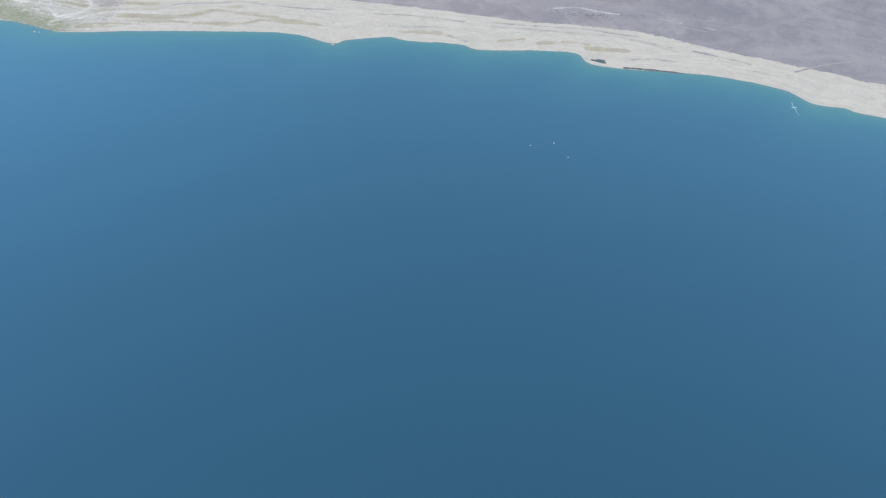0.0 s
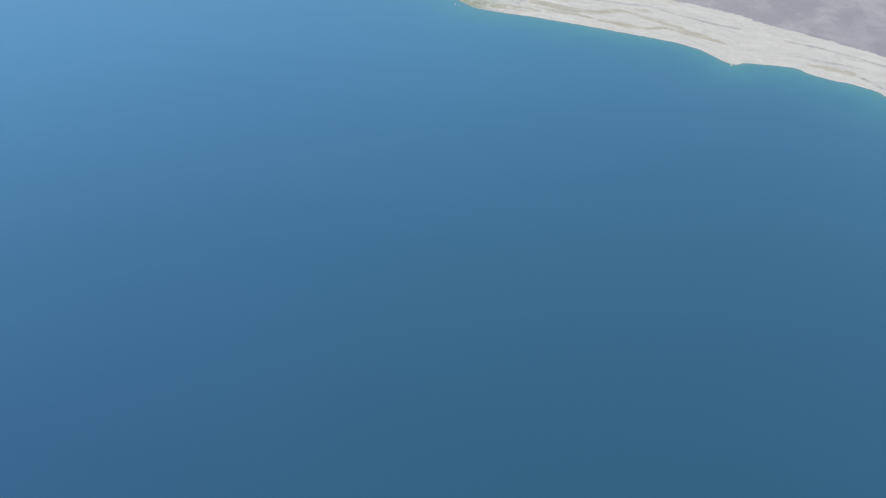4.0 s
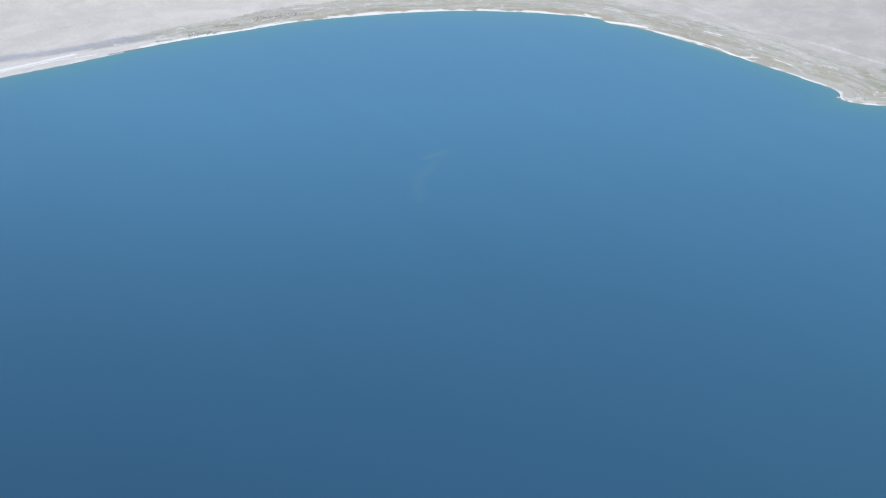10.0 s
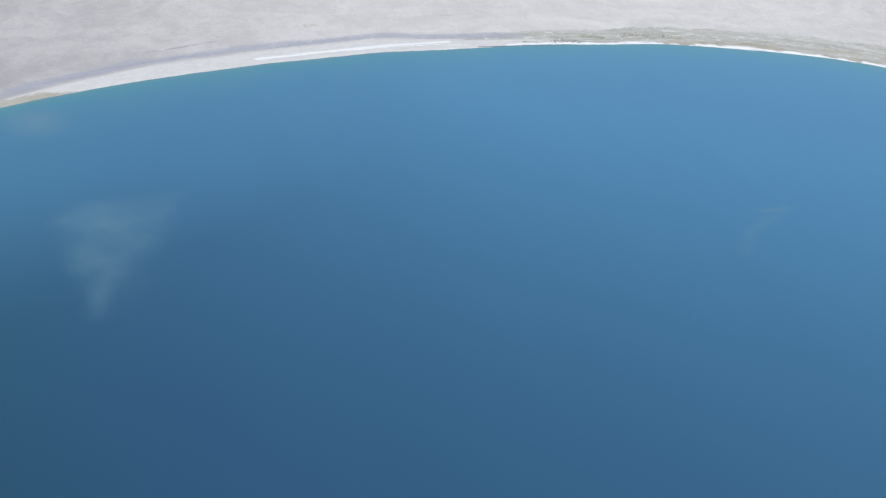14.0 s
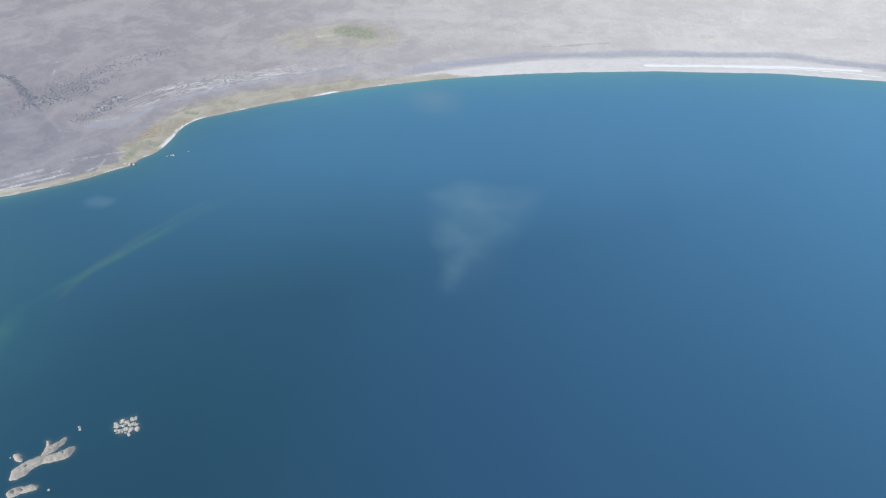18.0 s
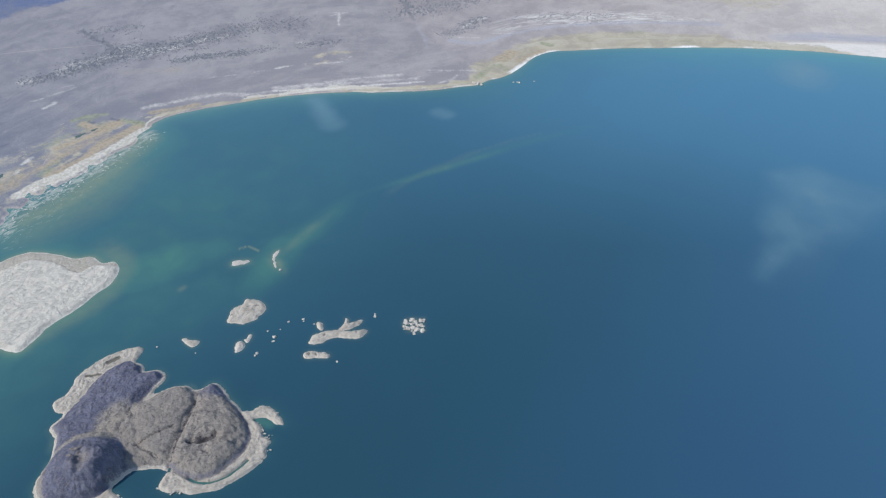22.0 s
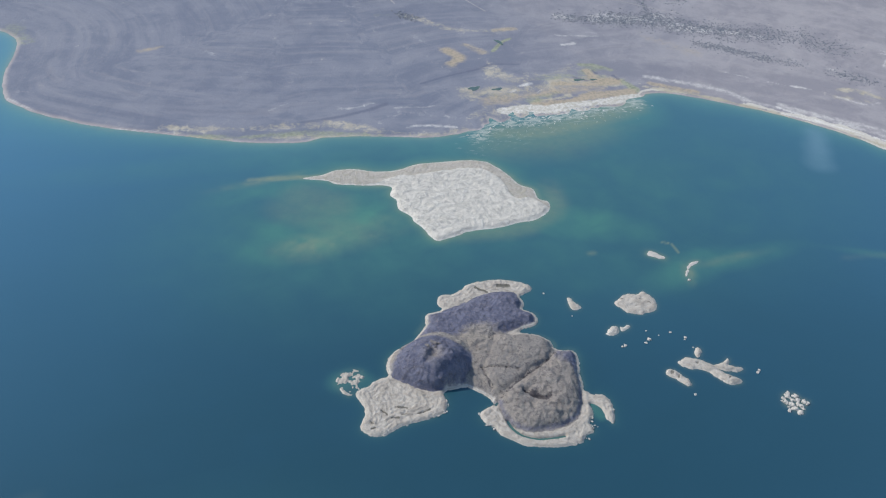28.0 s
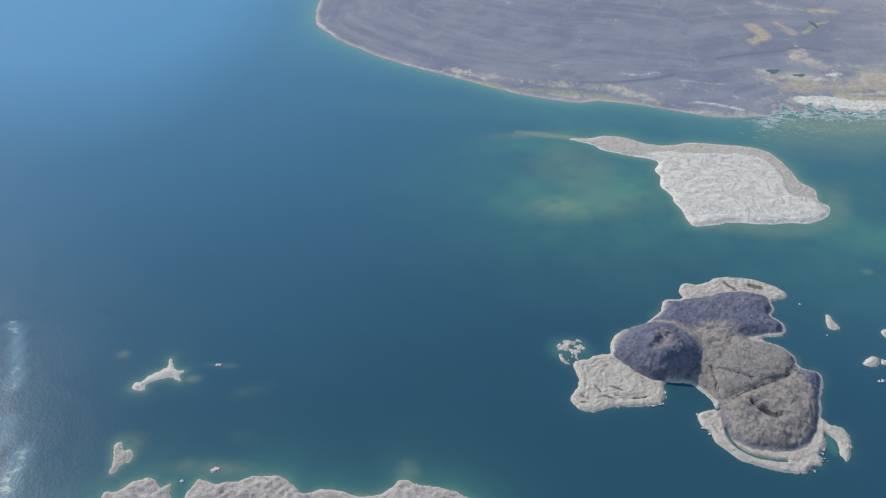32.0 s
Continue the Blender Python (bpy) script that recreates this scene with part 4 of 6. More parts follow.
# the marsh
lay("grass", 0.62, 42, [(-866, -2069), (-960, -2062), (-1066, -2066), (-1180, -2075), (-1290, -2050)], 0.9, 0.9)
lay("ochre", 0.5, 26, [(-900, -2010), (-1010, -2020), (-1120, -2030), (-1240, -2030)], 0.9, 1.0)
lay("meadow", 0.55, 16, [(-1090, -2110), (-1180, -2110), (-1270, -2085)], 0.9, 1.0)
lay("meadow", 0.5, 14, [(-905, -2040), (-960, -2030), (-1040, -2045)], 0.9, 1.0)
lay("ochre", .8, 16, [(-1059, -1976), (-1124, -1966), (-1191, -1980), (-1250, -1982), (-1311, -1984)], .9, 1.0)
lay("ochre", .9, 16, [(-1241, -2128), (-1251, -2061), (-1302, -2051)], .9, 1.0)
lay("soil", .9, 5, [(-1188, -2098), (-1210, -2080)], .7, .8)
lay("soil", .9, 4, [(-1260, -2127), (-1265, -2108)], .7, .8)
lay("soil", .9, 4, [(-1309, -2087), (-1315, -2062)], .7, .8)
lay("meadow", .8, 10.5, [(-1240, -2168), (-1279, -2154), (-1314, -2120)], .9, 1.0)
lay("meadow", 1.0, 13.5, [(-1321, -2054), (-1338, -1988)], .8, .7)
lay("grass", .8, 13, [(-1022, -1986), (-1086, -1989), (-1127, -1996)], .9, .9)
lay("mud", 1.0, 18, [(-917, -1955), (-973, -1951), (-1048, -1935), (-1125, -1942), (-1182, -1943), (-1264, -1950), (-1316, -1953)], .8, .8)
lay("white", 0.58, 3.5, [(-1659, -2034), (-1709, -1985)], .8, .7)
lay("white", 0.68, 4, [(-1752, -1953), (-1793, -1918), (-1855, -1879)], .8, .6)
lay("white", 0.5, 3, [(-1901, -1822), (-1965, -1759)], .8, .7)
lay("white", 0.54, 5, [(-1244, -2374), (-1304, -2360), (-1375, -2344)], .8, .6)
lay("white", 0.32, 4, [(-1280, -2414), (-1358, -2379), (-1414, -2340)], .8, .8)
lay("white", 0.72, 7, [(-1237, -2305), (-1280, -2310)], .7, .7)
lay("grass", .5, 18.8, [(-1901, -1822), (-1995, -1761), (-2038, -1750)], .9, 1.0)
lay("ochre", .26, 32, [(-1525, -2314), (-1635, -2167)], .9, 1.0)
lay("soil", .62, 6, [(-1657, -2691), (-1635, -2564), (-1619, -2436)], .8, .6)
lay("soil", .3, 14, [(-1042, -2248), (-1110, -2241), (-1211, -2223), (-1327, -2221)], .9, 1.0)
# the long spit
lay("white", 0.61, 4, [(372, -2299), (277, -2192), (142, -2091), (-43, -2024)], .7, .4)
lay("white", 0.36, 6, [(348, -2331), (309, -2314)], .9, .8)
lay("soil", .38, 14, [(260, -2388), (286, -2468), (263, -2569)], .9, .7)
lay("soil", .32, 17, [(238, -2262), (150, -2175), (6, -2121), (-148, -2083)], .9, .7)
lay("soil", .3, 12, [(90, -2220), (-71, -2165), (-227, -2142)], .9, .7)
lay("soil", .3, 12, [(29, -2302), (-134, -2260), (-328, -2251)], .9, .7)
lay("ochre", .5, 11.2, [(30, -2508), (-34, -2523)], .9, 1.0)
lay("soil", .5, 5, [(-144, -2487), (-184, -2470)], .8, .8)
lay("soil", .42, 5, [(100, -2388), (0, -2408)], .9, .8)
lay("meadow", .5, 33, [(397, -2765), (355, -2664)], .9, .9)
lay("grass", .6, 10.2, [(-73, -1993), (-220, -1950), (-365, -1931), (-507, -1901)], .9, .9)
strand_width = strand_width * (0.25 + 1.3 * ramp01(grain(GX, GY, 55, 19, 3), -0.45, 0.35))
strand = (1 - ramp01(INLAND + 8 * wob, strand_width * 0.6, strand_width * 1.2)) * ramp01(strand_width, 4, 9)
stroke(GX, GY, strand, 1.0, 9, [(-3015, 182), (-3041, 429), (-3061, 677), (-3057, 904)], 0.6, 0.2)
rise = np.clip(INLAND, 0, None)
height = np.where(INLAND > 0, 1.2 * (1 - np.exp(-rise / 12)) + 0.022 * rise + 7e-6 * rise**2, INLAND * 0.05)
height = height + ramp01(INLAND, 15, 90) * (1.0 * grain(GX, GY, 90, 5, 4) + ramp01(INLAND, 200, 800) * 6 * grain(GX, GY, 420, 8, 3))
height = np.minimum(height, 260)
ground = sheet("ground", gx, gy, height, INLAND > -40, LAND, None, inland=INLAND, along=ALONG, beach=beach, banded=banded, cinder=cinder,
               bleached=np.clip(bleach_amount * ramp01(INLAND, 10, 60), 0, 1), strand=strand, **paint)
tagged(ground, "dry lavender-grey desert shore with white alkali beaches and grassy strips", "ground", kind="structure")

# ---------------------------------------------------------------- plan: islands
SW_FLAT = [(-346, -1050), (-373, -1054), (-408, -1022), (-443, -997), (-457, -991), (-460, -973), (-451, -951), (-431, -943), (-396, -939), (-371, -936), (-350, -930), (-330, -925), (-312, -931), (-300, -949), (-310, -969), (-317, -993), (-310, -1014), (-308, -1032), (-335, -1042)]
ROCKS_W = [(-277, -1066), (-293, -1086), (-311, -1092), (-330, -1080), (-330, -1059), (-316, -1050), (-319, -1030), (-296, -1025), (-283, -1040)]
CONE = [(-373, -1068), (-384, -1107), (-412, -1121), (-448, -1139), (-492, -1141), (-520, -1123), (-534, -1091), (-528, -1048), (-503, -1012), (-464, -997), (-433, -998), (-406, -1015), (-381, -1042)]
N_FLAT = [(-525, -1248), (-552, -1248), (-577, -1257), (-598, -1270), (-646, -1272), (-685, -1261), (-709, -1246), (-718, -1228), (-706, -1217), (-681, -1212), (-629, -1213), (-556, -1197), (-520, -1215)]
N_LOBE = [(-480, -1203), (-518, -1205), (-568, -1221), (-612, -1236), (-653, -1236), (-679, -1224), (-689, -1189), (-679, -1170), (-697, -1155), (-698, -1134), (-685, -1117), (-662, -1116), (-623, -1114), (-586, -1102), (-556, -1111), (-520, -1123), (-485, -1135), (-450, -1150), (-473, -1180)]
SADDLE = [(-497, -1138), (-561, -1133), (-600, -1113), (-610, -1074), (-572, -1015), (-532, -966), (-513, -988), (-498, -1002), (-499, -1038), (-520, -1078)]
C_DOME = [(-598, -1105), (-627, -1109), (-653, -1106), (-682, -1092), (-699, -1073), (-701, -1052), (-682, -1029), (-642, -1006), (-592, -978), (-555, -957), (-533, -969), (-526, -1000), (-540, -1033), (-567, -1072)]
S_DOME = [(-689, -1035), (-709, -1044), (-730, -1041), (-735, -1022), (-721, -982), (-709, -937), (-691, -895), (-666, -868), (-622, -856), (-576, -862), (-548, -883), (-538, -915), (-542, -945), (-563, -969), (-606, -990), (-655, -1011)]
S_RIM = [(-538, -940), (-519, -936), (-506, -925), (-511, -906), (-522, -895), (-531, -873), (-558, -852), (-587, -837), (-624, -832), (-655, -826), (-670, -840), (-686, -844), (-687, -865), (-701, -881), (-705, -906), (-708, -933), (-629, -903), (-565, -923)]
TAIL = [(-711, -920), (-731, -921), (-741, -911), (-742, -889), (-737, -871), (-727, -852), (-722, -861), (-722, -879), (-717, -897), (-709, -908)]
PALE = [(-329, -1739), (-379, -1746), (-415, -1757), (-457, -1754), (-509, -1730), (-557, -1725), (-617, -1741), (-694, -1737), (-763, -1726), (-797, -1697), (-818, -1649), (-830, -1599), (-856, -1572), (-855, -1531), (-872, -1513), (-857, -1478), (-815, -1453), (-776, -1453), (-721, -1443), (-658, -1446), (-631, -1439), (-577, -1428), (-563, -1450), (-557, -1479), (-545, -1509), (-543, -1530), (-523, -1562), (-524, -1600), (-516, -1624), (-528, -1654), (-511, -1668), (-471, -1677), (-406, -1697), (-382, -1718)]
BEAN = [(-1010, -1280), (-1021, -1284), (-1031, -1274), (-1041, -1259), (-1037, -1252), (-1027, -1257), (-1015, -1266), (-1008, -1273)]
FORKA = [(-1083, -1223), (-1096, -1229), (-1108, -1227), (-1096, -1220), (-1080, -1213), (-1063, -1194), (-1054, -1186), (-1066, -1206)]
OVAL = [(-866, -1142), (-886, -1156), (-902, -1163), (-924, -1158), (-941, -1164), (-946, -1154), (-952, -1137), (-949, -1116), (-936, -1102), (-916, -1101), (-904, -1099), (-880, -1112), (-874, -1129)]
PEAR = [(-779, -1179), (-785, -1179), (-789, -1165), (-794, -1151), (-787, -1143), (-775, -1144), (-773, -1157)]
TWINA = [(-812, -1063), (-821, -1073), (-830, -1079), (-843, -1078), (-841, -1067), (-832, -1058), (-818, -1058)]
TWINB = [(-846, -1077), (-853, -1073), (-863, -1077), (-867, -1073), (-858, -1065), (-846, -1064)]
BLOB = [(-959, -980), (-967, -986), (-971, -981), (-967, -970), (-956, -963), (-952, -969)]
LONGA = [(-912, -958), (-923, -963), (-935, -966), (-953, -957), (-963, -946), (-973, -934), (-980, -917), (-990, -905), (-1003, -891), (-1002, -883), (-988, -880), (-974, -887), (-966, -901), (-957, -919), (-945, -931), (-927, -938), (-914, -948)]
LONGB = [(-970, -933), (-986, -935), (-999, -938), (-1008, -946), (-1011, -940), (-1003, -930), (-1012, -922), (-1023, -914), (-1015, -909), (-1001, -911), (-990, -915), (-986, -918)]
CUP = [(-877, -941), (-886, -946), (-896, -940), (-904, -923), (-909, -909), (-907, -899), (-896, -903), (-886, -919), (-877, -929)]
STAR = [(-1057, -836), (-1073, -839), (-1083, -834), (-1089, -820), (-1097, -810), (-1082, -801), (-1067, -788), (-1056, -795), (-1052, -806), (-1046, -815)]
EASTA = [(399, -993), (390, -977), (381, -968), (367, -966), (372, -957), (366, -944), (375, -946), (383, -951), (402, -947), (415, -940), (424, -930), (422, -920), (441, -919), (446, -925), (442, -934), (432, -938), (420, -956), (404, -967), (398, -976)]
EASTB = [(431, -806), (426, -811), (420, -807), (414, -797), (406, -798), (398, -794), (396, -778), (408, -768), (412, -756), (420, -754), (422, -771), (428, -790)]
SOUTH_ISLAND = [(509, -586), (452, -674), (420, -701), (414, -717), (398, -720), (385, -736), (363, -747), (350, -746), (333, -732), (320, -741), (316, -723), (297, -707), (287, -733), (280, -751), (269, -749),
                (255, -744), (235, -748), (218, -753), (194, -763), (168, -765), (145, -761), (130, -749), (110, -738), (94, -745), (77, -748), (59, -744), (24, -738), (-1, -744), (-22, -756), (-29, -769), (-42, -772), (-60, -764), (-94, -760), (-112, -758), (-129, -750), (-163, -725), (-200, -632), (-132, -554), (171, -532), (434, -548)]


def mound(name, outline, pitch, shape, material, parent=None, warp=3.0, wave=25.0, seed=0, dark_spots=()):
    """One body of land inside an outline. shape(x, y, d): its height at d metres in from its edge."""
    line = spline(outline, 6)
    lo, hi = line.min(0) - 14, line.max(0) + 14
    xs, ys = np.arange(lo[0], hi[0], pitch), np.arange(lo[1], hi[1], pitch)
    x, y = np.meshgrid(xs, ys)
    d, _, inside = edge_distance(x, y, line)
    d = np.where(inside, d, -d) + warp * grain(x, y, wave, seed, 4)
    z = np.where(d > 0, shape(x, y, np.clip(d, 0, None)), d * 0.35)
    grime = np.zeros(x.shape)
    for sx, sy, rx, ry, turn in dark_spots:
        grime = np.maximum(grime, 0.6 * spot(x, y, sx, sy, rx, ry, turn, 0.5))
    z -= 1.2 * ramp01(d, 2, 6) * grime
    return sheet(name, xs, ys, z, d > -8, material, parent, inset=d, grime=grime)


def flat(top, rough, seed, lip=6.0):
    return lambda x, y, d: top * (1 - np.exp(-d / lip)) * (1 + 0.5 * grain(x, y, 30, seed, 3)) + rough * ramp01(d, 1, 8) * grain(x, y, 9, seed + 7, 4)


CONE_TOP, CRATER = (-457, -1050), (-617, -936)
MASSIF = [(-375, -1067), (-386, -1103), (-413, -1121), (-447, -1138), (-476, -1172), (-484, -1200), (-518, -1205), (-567, -1217), (-611, -1232), (-652, -1232), (-678, -1221), (-687, -1188), (-678, -1169), (-694, -1154), (-696, -1135), (-683, -1119), (-659, -1116), (-627, -1109), (-661, -1102), (-684, -1088), (-697, -1070), (-698, -1050), (-712, -1041), (-727, -1037), (-732, -1020), (-719, -982), (-707, -937), (-689, -895), (-665, -870), (-623, -859), (-577, -865)]
MASSIF += [(-551, -885), (-541, -914), (-540, -942), (-533, -966), (-514, -987), (-498, -999), (-474, -997), (-448, -995), (-420, -1007), (-398, -1026), (-381, -1044)]
HOLLOWS = (
    ([(-605, -1254), (-613, -1246), (-624, -1236)], 4.2), ([(-653, -1248), (-671, -1244)], 6.5), ([(-342, -978), (-346, -972), (-350, -966)], 1.3), ([(-355, -956), (-368, -954)], 1.4),
    ([(-318, -959), (-322, -952)], 1.2), ([(-317, -941), (-323, -942)], 1.2), ([(-375, -960), (-399, -955), (-425, -959)], 1.2), ([(-369, -979), (-397, -968)], 1.2),
)
GULLIES = (
    [(-693, -1036), (-665, -1017), (-636, -1001), (-604, -983), (-578, -967), (-556, -953), (-542, -942)],
    [(-541, -1030), (-563, -1020), (-587, -1013), (-608, -1005)],
    [(-544, -1029), (-543, -1002), (-546, -977)],
    [(-593, -1107), (-573, -1093), (-550, -1083)],
    [(-597, -955), (-609, -941), (-625, -927), (-638, -929)],
)
LAGOON = [(-549, -901), (-551, -884), (-563, -865), (-584, -852), (-609, -847), (-632, -846)]
SIDE_POOL = [(-706, -901), (-711, -887), (-713, -873)]
THUMB, ASH_AT = (-710, -1011), (-568, -1117)

main_island = new("volcanic_island")
tagged(main_island, "dark volcanic island with cinder cone, lava domes and pale flats", "island")


def build_main_island():
    """One height field, cut into its landforms."""
    outlines = {"flat_a": SW_FLAT, "flat_b": N_FLAT, "flat_c": S_RIM, "spit": TAIL, "massif": MASSIF, "lava_flow": N_LOBE, "lava_dome": C_DOME, "crater_dome": S_DOME, "saddle": SADDLE, "cinder_cone": CONE}
    xs, ys = np.arange(-800, -265, 1.6), np.arange(-1370, -800, 1.6)
    x, y = np.meshgrid(xs, ys)
    ragged = 2.2 * grain(x, y, 13, 2, 4) + 1.2 * grain(x, y, 45, 6, 2) + 1.6 * grain(x, y, 5.5, 4, 2)
    sd = {}
    for key, line in outlines.items():
        d, _, inside = edge_distance(x, y, spline(line, 5))
        sd[key] = np.where(inside, d, -d) + ragged
    low = np.max([sd[k] for k in ("flat_a", "flat_b", "flat_c", "spit", "massif")], 0)
    outer_rim = edge_distance(x, y, spline([(-539, -880), (-551, -860), (-570, -845), (-605, -835), (-641, -828)], 6, False), False)[0]
    low = np.maximum(low, 5.0 - outer_rim + 0.8 * ragged)
    mass = sd["massif"]
    land = low > 0
    for grow in (True,) * 4 + (False,) * 4:
        near = np.stack([np.roll(land, k, a) for k, a in ((0, 0), (1, 0), (-1, 0), (1, 1), (-1, 1))])
        land = near.any(0) if grow else near.all(0)
    coast, inner = np.where(low > 0, np.minimum(low, 1.6), low), land
    for _ in range(24):
        coast = coast + 1.6 * inner
        inner = np.stack([np.roll(inner, k, a) for k, a in ((0, 0), (1, 0), (-1, 0), (1, 1), (-1, 1), (1, 0), (-1, 0))]).all(0)
    coast = np.where(land, np.maximum(coast, 0.4), low)
    ribs = grain(x, y, 26, 41, 4)
    hum = 1 - np.abs(grain(x, y, 13, 8, 3)) * 2
    z = np.where(land, 3.2 * (1 - np.exp(-np.clip(coast, 0, None) / 4.5)), np.minimum(low, 0) * 0.4)
    z += 0.42 * np.sin(low * 0.8 + 5 * grain(x, y, 30, 17, 3)) * ramp01(low, 3, 8) * (1 - ramp01(mass, -4, 2))
    z += ramp01(low, 1, 7) * (1.1 * hum + 1.1 * grain(x, y, 6, 12, 3)) * (1 - ramp01(mass, -4, 4))
    # edge ridge of the flats
    z += 1.1 * ramp01(low, 1, 4) * (1 - ramp01(low, 7, 12)) * (1 - ramp01(mass, -3, 3)) * (0.6 + 0.6 * grain(x, y, 9, 15, 2))

    def body(key, top, width, power=0.55, foot=4):
        f = np.clip((sd[key] - foot) / width, 0, 1)
        return top * (1 - (1 - f) ** 2) ** power

    scarp = 6.0 * ramp01(mass, 5, 24)
    lobes = {
        "saddle": scarp + 4 * ramp01(sd["saddle"], 0, 45) + 1.0 * ribs,
        "lava_flow": scarp * 0.9 + body("lava_flow", 7, 45, 0.75) + 1.2 * ribs,
        "lava_dome": scarp + body("lava_dome", 8, 34, 0.75) + 0.8 * ribs,
        "crater_dome": scarp + body("crater_dome", 9, 42, 0.75) + 1.8 * ribs,
    }
    r = np.hypot(x - CRATER[0], (y - CRATER[1]) * 1.1)
    lobes["crater_dome"] += ramp01(sd["crater_dome"], 4, 25) * (3.5 * np.exp(-(((r - 44) / 12) ** 2)) - 6 * np.exp(-((r / 22) ** 2)) + (1 - ramp01(r, 50, 75)) * 6.0 * grain(x, y, 15, 33, 5))
    r = np.hypot(x - CONE_TOP[0], y - CONE_TOP[1])
    a = np.arctan2(y - CONE_TOP[1], x - CONE_TOP[0])
    west = np.clip((-0.87 * (x - CONE_TOP[0]) + 0.49 * (y - CONE_TOP[1])) / (r + 1e-6), 0, 1) ** 1.5
    f = np.clip(sd["cinder_cone"] + 4, 0, None) / (np.clip(sd["cinder_cone"] + 4, 0, None) + np.clip(r - 14 - 20 * west, 0, None) + 1e-6)
    cone = scarp * 0.5 + 42 * np.clip(f, 0, 1) ** 0.85 - 7 * np.exp(-((r / 13) ** 2)) + 2.5 * np.exp(-(((r - 24) / 8) ** 2))
    cone += ramp01(r, 8, 30) * (1 - ramp01(r, 60, 88)) * (2.6 * grain(np.cos(a) * 60 + r * 0.2, np.sin(a) * 60 + r * 0.2, 15, 51, 3))
    cone += (1 - ramp01(r, 26, 48)) * (6.0 * grain(x, y, 13, 52, 5)) - 4 * np.exp(-(((x - CONE_TOP[0] + 22) ** 2 + (y - CONE_TOP[1] - 10) ** 2) / 160))
    lobes["cinder_cone"] = np.where(sd["cinder_cone"] > -12, cone, 0)
    tall = np.max(list(lobes.values()), 0) * ramp01(mass, 3, 12)
    furrow = np.abs(grain(x, y, 24, 63, 3))
    z = z + tall + ramp01(mass, 6, 20) * ((2.8 - 1.6 * ramp01(sd["lava_dome"], 0, 12)) * grain(x, y, 9, 61, 4) - 1.6 * np.exp(-((furrow / 0.05) ** 2)) * ramp01(grain(x, y, 60, 64, 2), -0.3, 0.3))
    for k, line in enumerate(GULLIES):
        d, _, _ = edge_distance(x, y, spline(line, 6, False), False)
        z -= (4.5, 5.0, 4.0, 2.5, 6.0)[k] * np.exp(-((d / (4.5, 2.4, 2.2, 3.0, 5)[k]) ** 2)) * (0.7 + 0.5 * grain(x, y, 12, 70 + k, 2))
    for line, deep in ((LAGOON, 6), (SIDE_POOL, 6)):
        d, _, _ = edge_distance(x, y, spline(line, 6, False), False)
        z -= deep * np.exp(-((d / 3.4) ** 2))
    pits = np.zeros(x.shape)
    for line, width in HOLLOWS:
        d, _, _ = edge_distance(x, y, spline(line, 4, False), False)
        pits = np.maximum(pits, np.exp(-(((d + 0.8 * ragged) / width) ** 2)))
    z -= 2.0 * pits
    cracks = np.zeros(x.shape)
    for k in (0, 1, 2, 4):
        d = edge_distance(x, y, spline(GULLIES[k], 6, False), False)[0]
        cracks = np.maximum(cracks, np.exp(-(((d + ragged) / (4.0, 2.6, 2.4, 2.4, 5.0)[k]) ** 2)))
    keys = list(lobes)
    score = np.stack([sd["saddle"] - 30, sd["lava_flow"], sd["lava_dome"] + 2, sd["crater_dome"] + 3, np.minimum(sd["cinder_cone"], 110 - r) + 4])
    owner = np.where(mass > 3, np.argmax(score, 0), -1)
    on_cone = ramp01(np.minimum(sd["cinder_cone"] + 6, 108 - r), -6, 12)
    on_flow = ramp01(sd["lava_flow"], -8, 14)
    thumb = np.exp(-(((x - THUMB[0]) / 26) ** 2 + ((y - THUMB[1]) / 24) ** 2))
    far_r = np.hypot(x - CRATER[0], (y - CRATER[1]) * 1.1)
    dark = np.clip(0.9 * on_cone * (1 - 0.55 * np.exp(-((r / 26) ** 2))) + 0.85 * on_flow + 0.75 * thumb + 0.35 * np.exp(-(((sd["massif"] - 9) / 6) ** 2)) + 0.25 * ramp01(sd["crater_dome"], 0, 8) * (1 - ramp01(sd["crater_dome"], 8, 20)), 0, 1)
    ash = 0.95 * np.exp(-(((x - ASH_AT[0]) / 46) ** 2 + ((y - ASH_AT[1]) / 30) ** 2)) + 0.85 * np.exp(-(((r - 78) / 15) ** 2)) * ramp01(y, CONE_TOP[1] + 10, CONE_TOP[1] - 40) + 0.35 * ramp01(sd["lava_dome"], 8, 25)
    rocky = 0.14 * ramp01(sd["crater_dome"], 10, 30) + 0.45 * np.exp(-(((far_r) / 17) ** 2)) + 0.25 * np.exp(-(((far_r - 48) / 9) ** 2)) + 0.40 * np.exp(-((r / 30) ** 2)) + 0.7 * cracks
    ring = (1 - ramp01(coast, 3, 9)) + (1 - ramp01(coast, 5, 22)) * 0.5
    ring = np.clip(ring, 0, 1)
    lab = {"saddle": "tan ash saddle", "lava_flow": "dark purple-grey lava flow", "lava_dome": "brown-grey lava dome", "crater_dome": "rough brown dome with a shallow crater", "cinder_cone": "dark cinder cone with a rocky top"}
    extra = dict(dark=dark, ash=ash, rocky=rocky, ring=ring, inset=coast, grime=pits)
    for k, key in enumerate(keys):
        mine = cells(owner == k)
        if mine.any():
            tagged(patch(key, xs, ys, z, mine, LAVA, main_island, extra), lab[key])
    flats = np.stack([sd[k] for k in ("flat_a", "flat_b", "flat_c", "spit")])
    which = np.where(low > -7, np.argmax(flats, 0), -1)
    which[(owner >= 0)] = -1
    shown = ~cells(owner >= 0) & cells(low > -7)
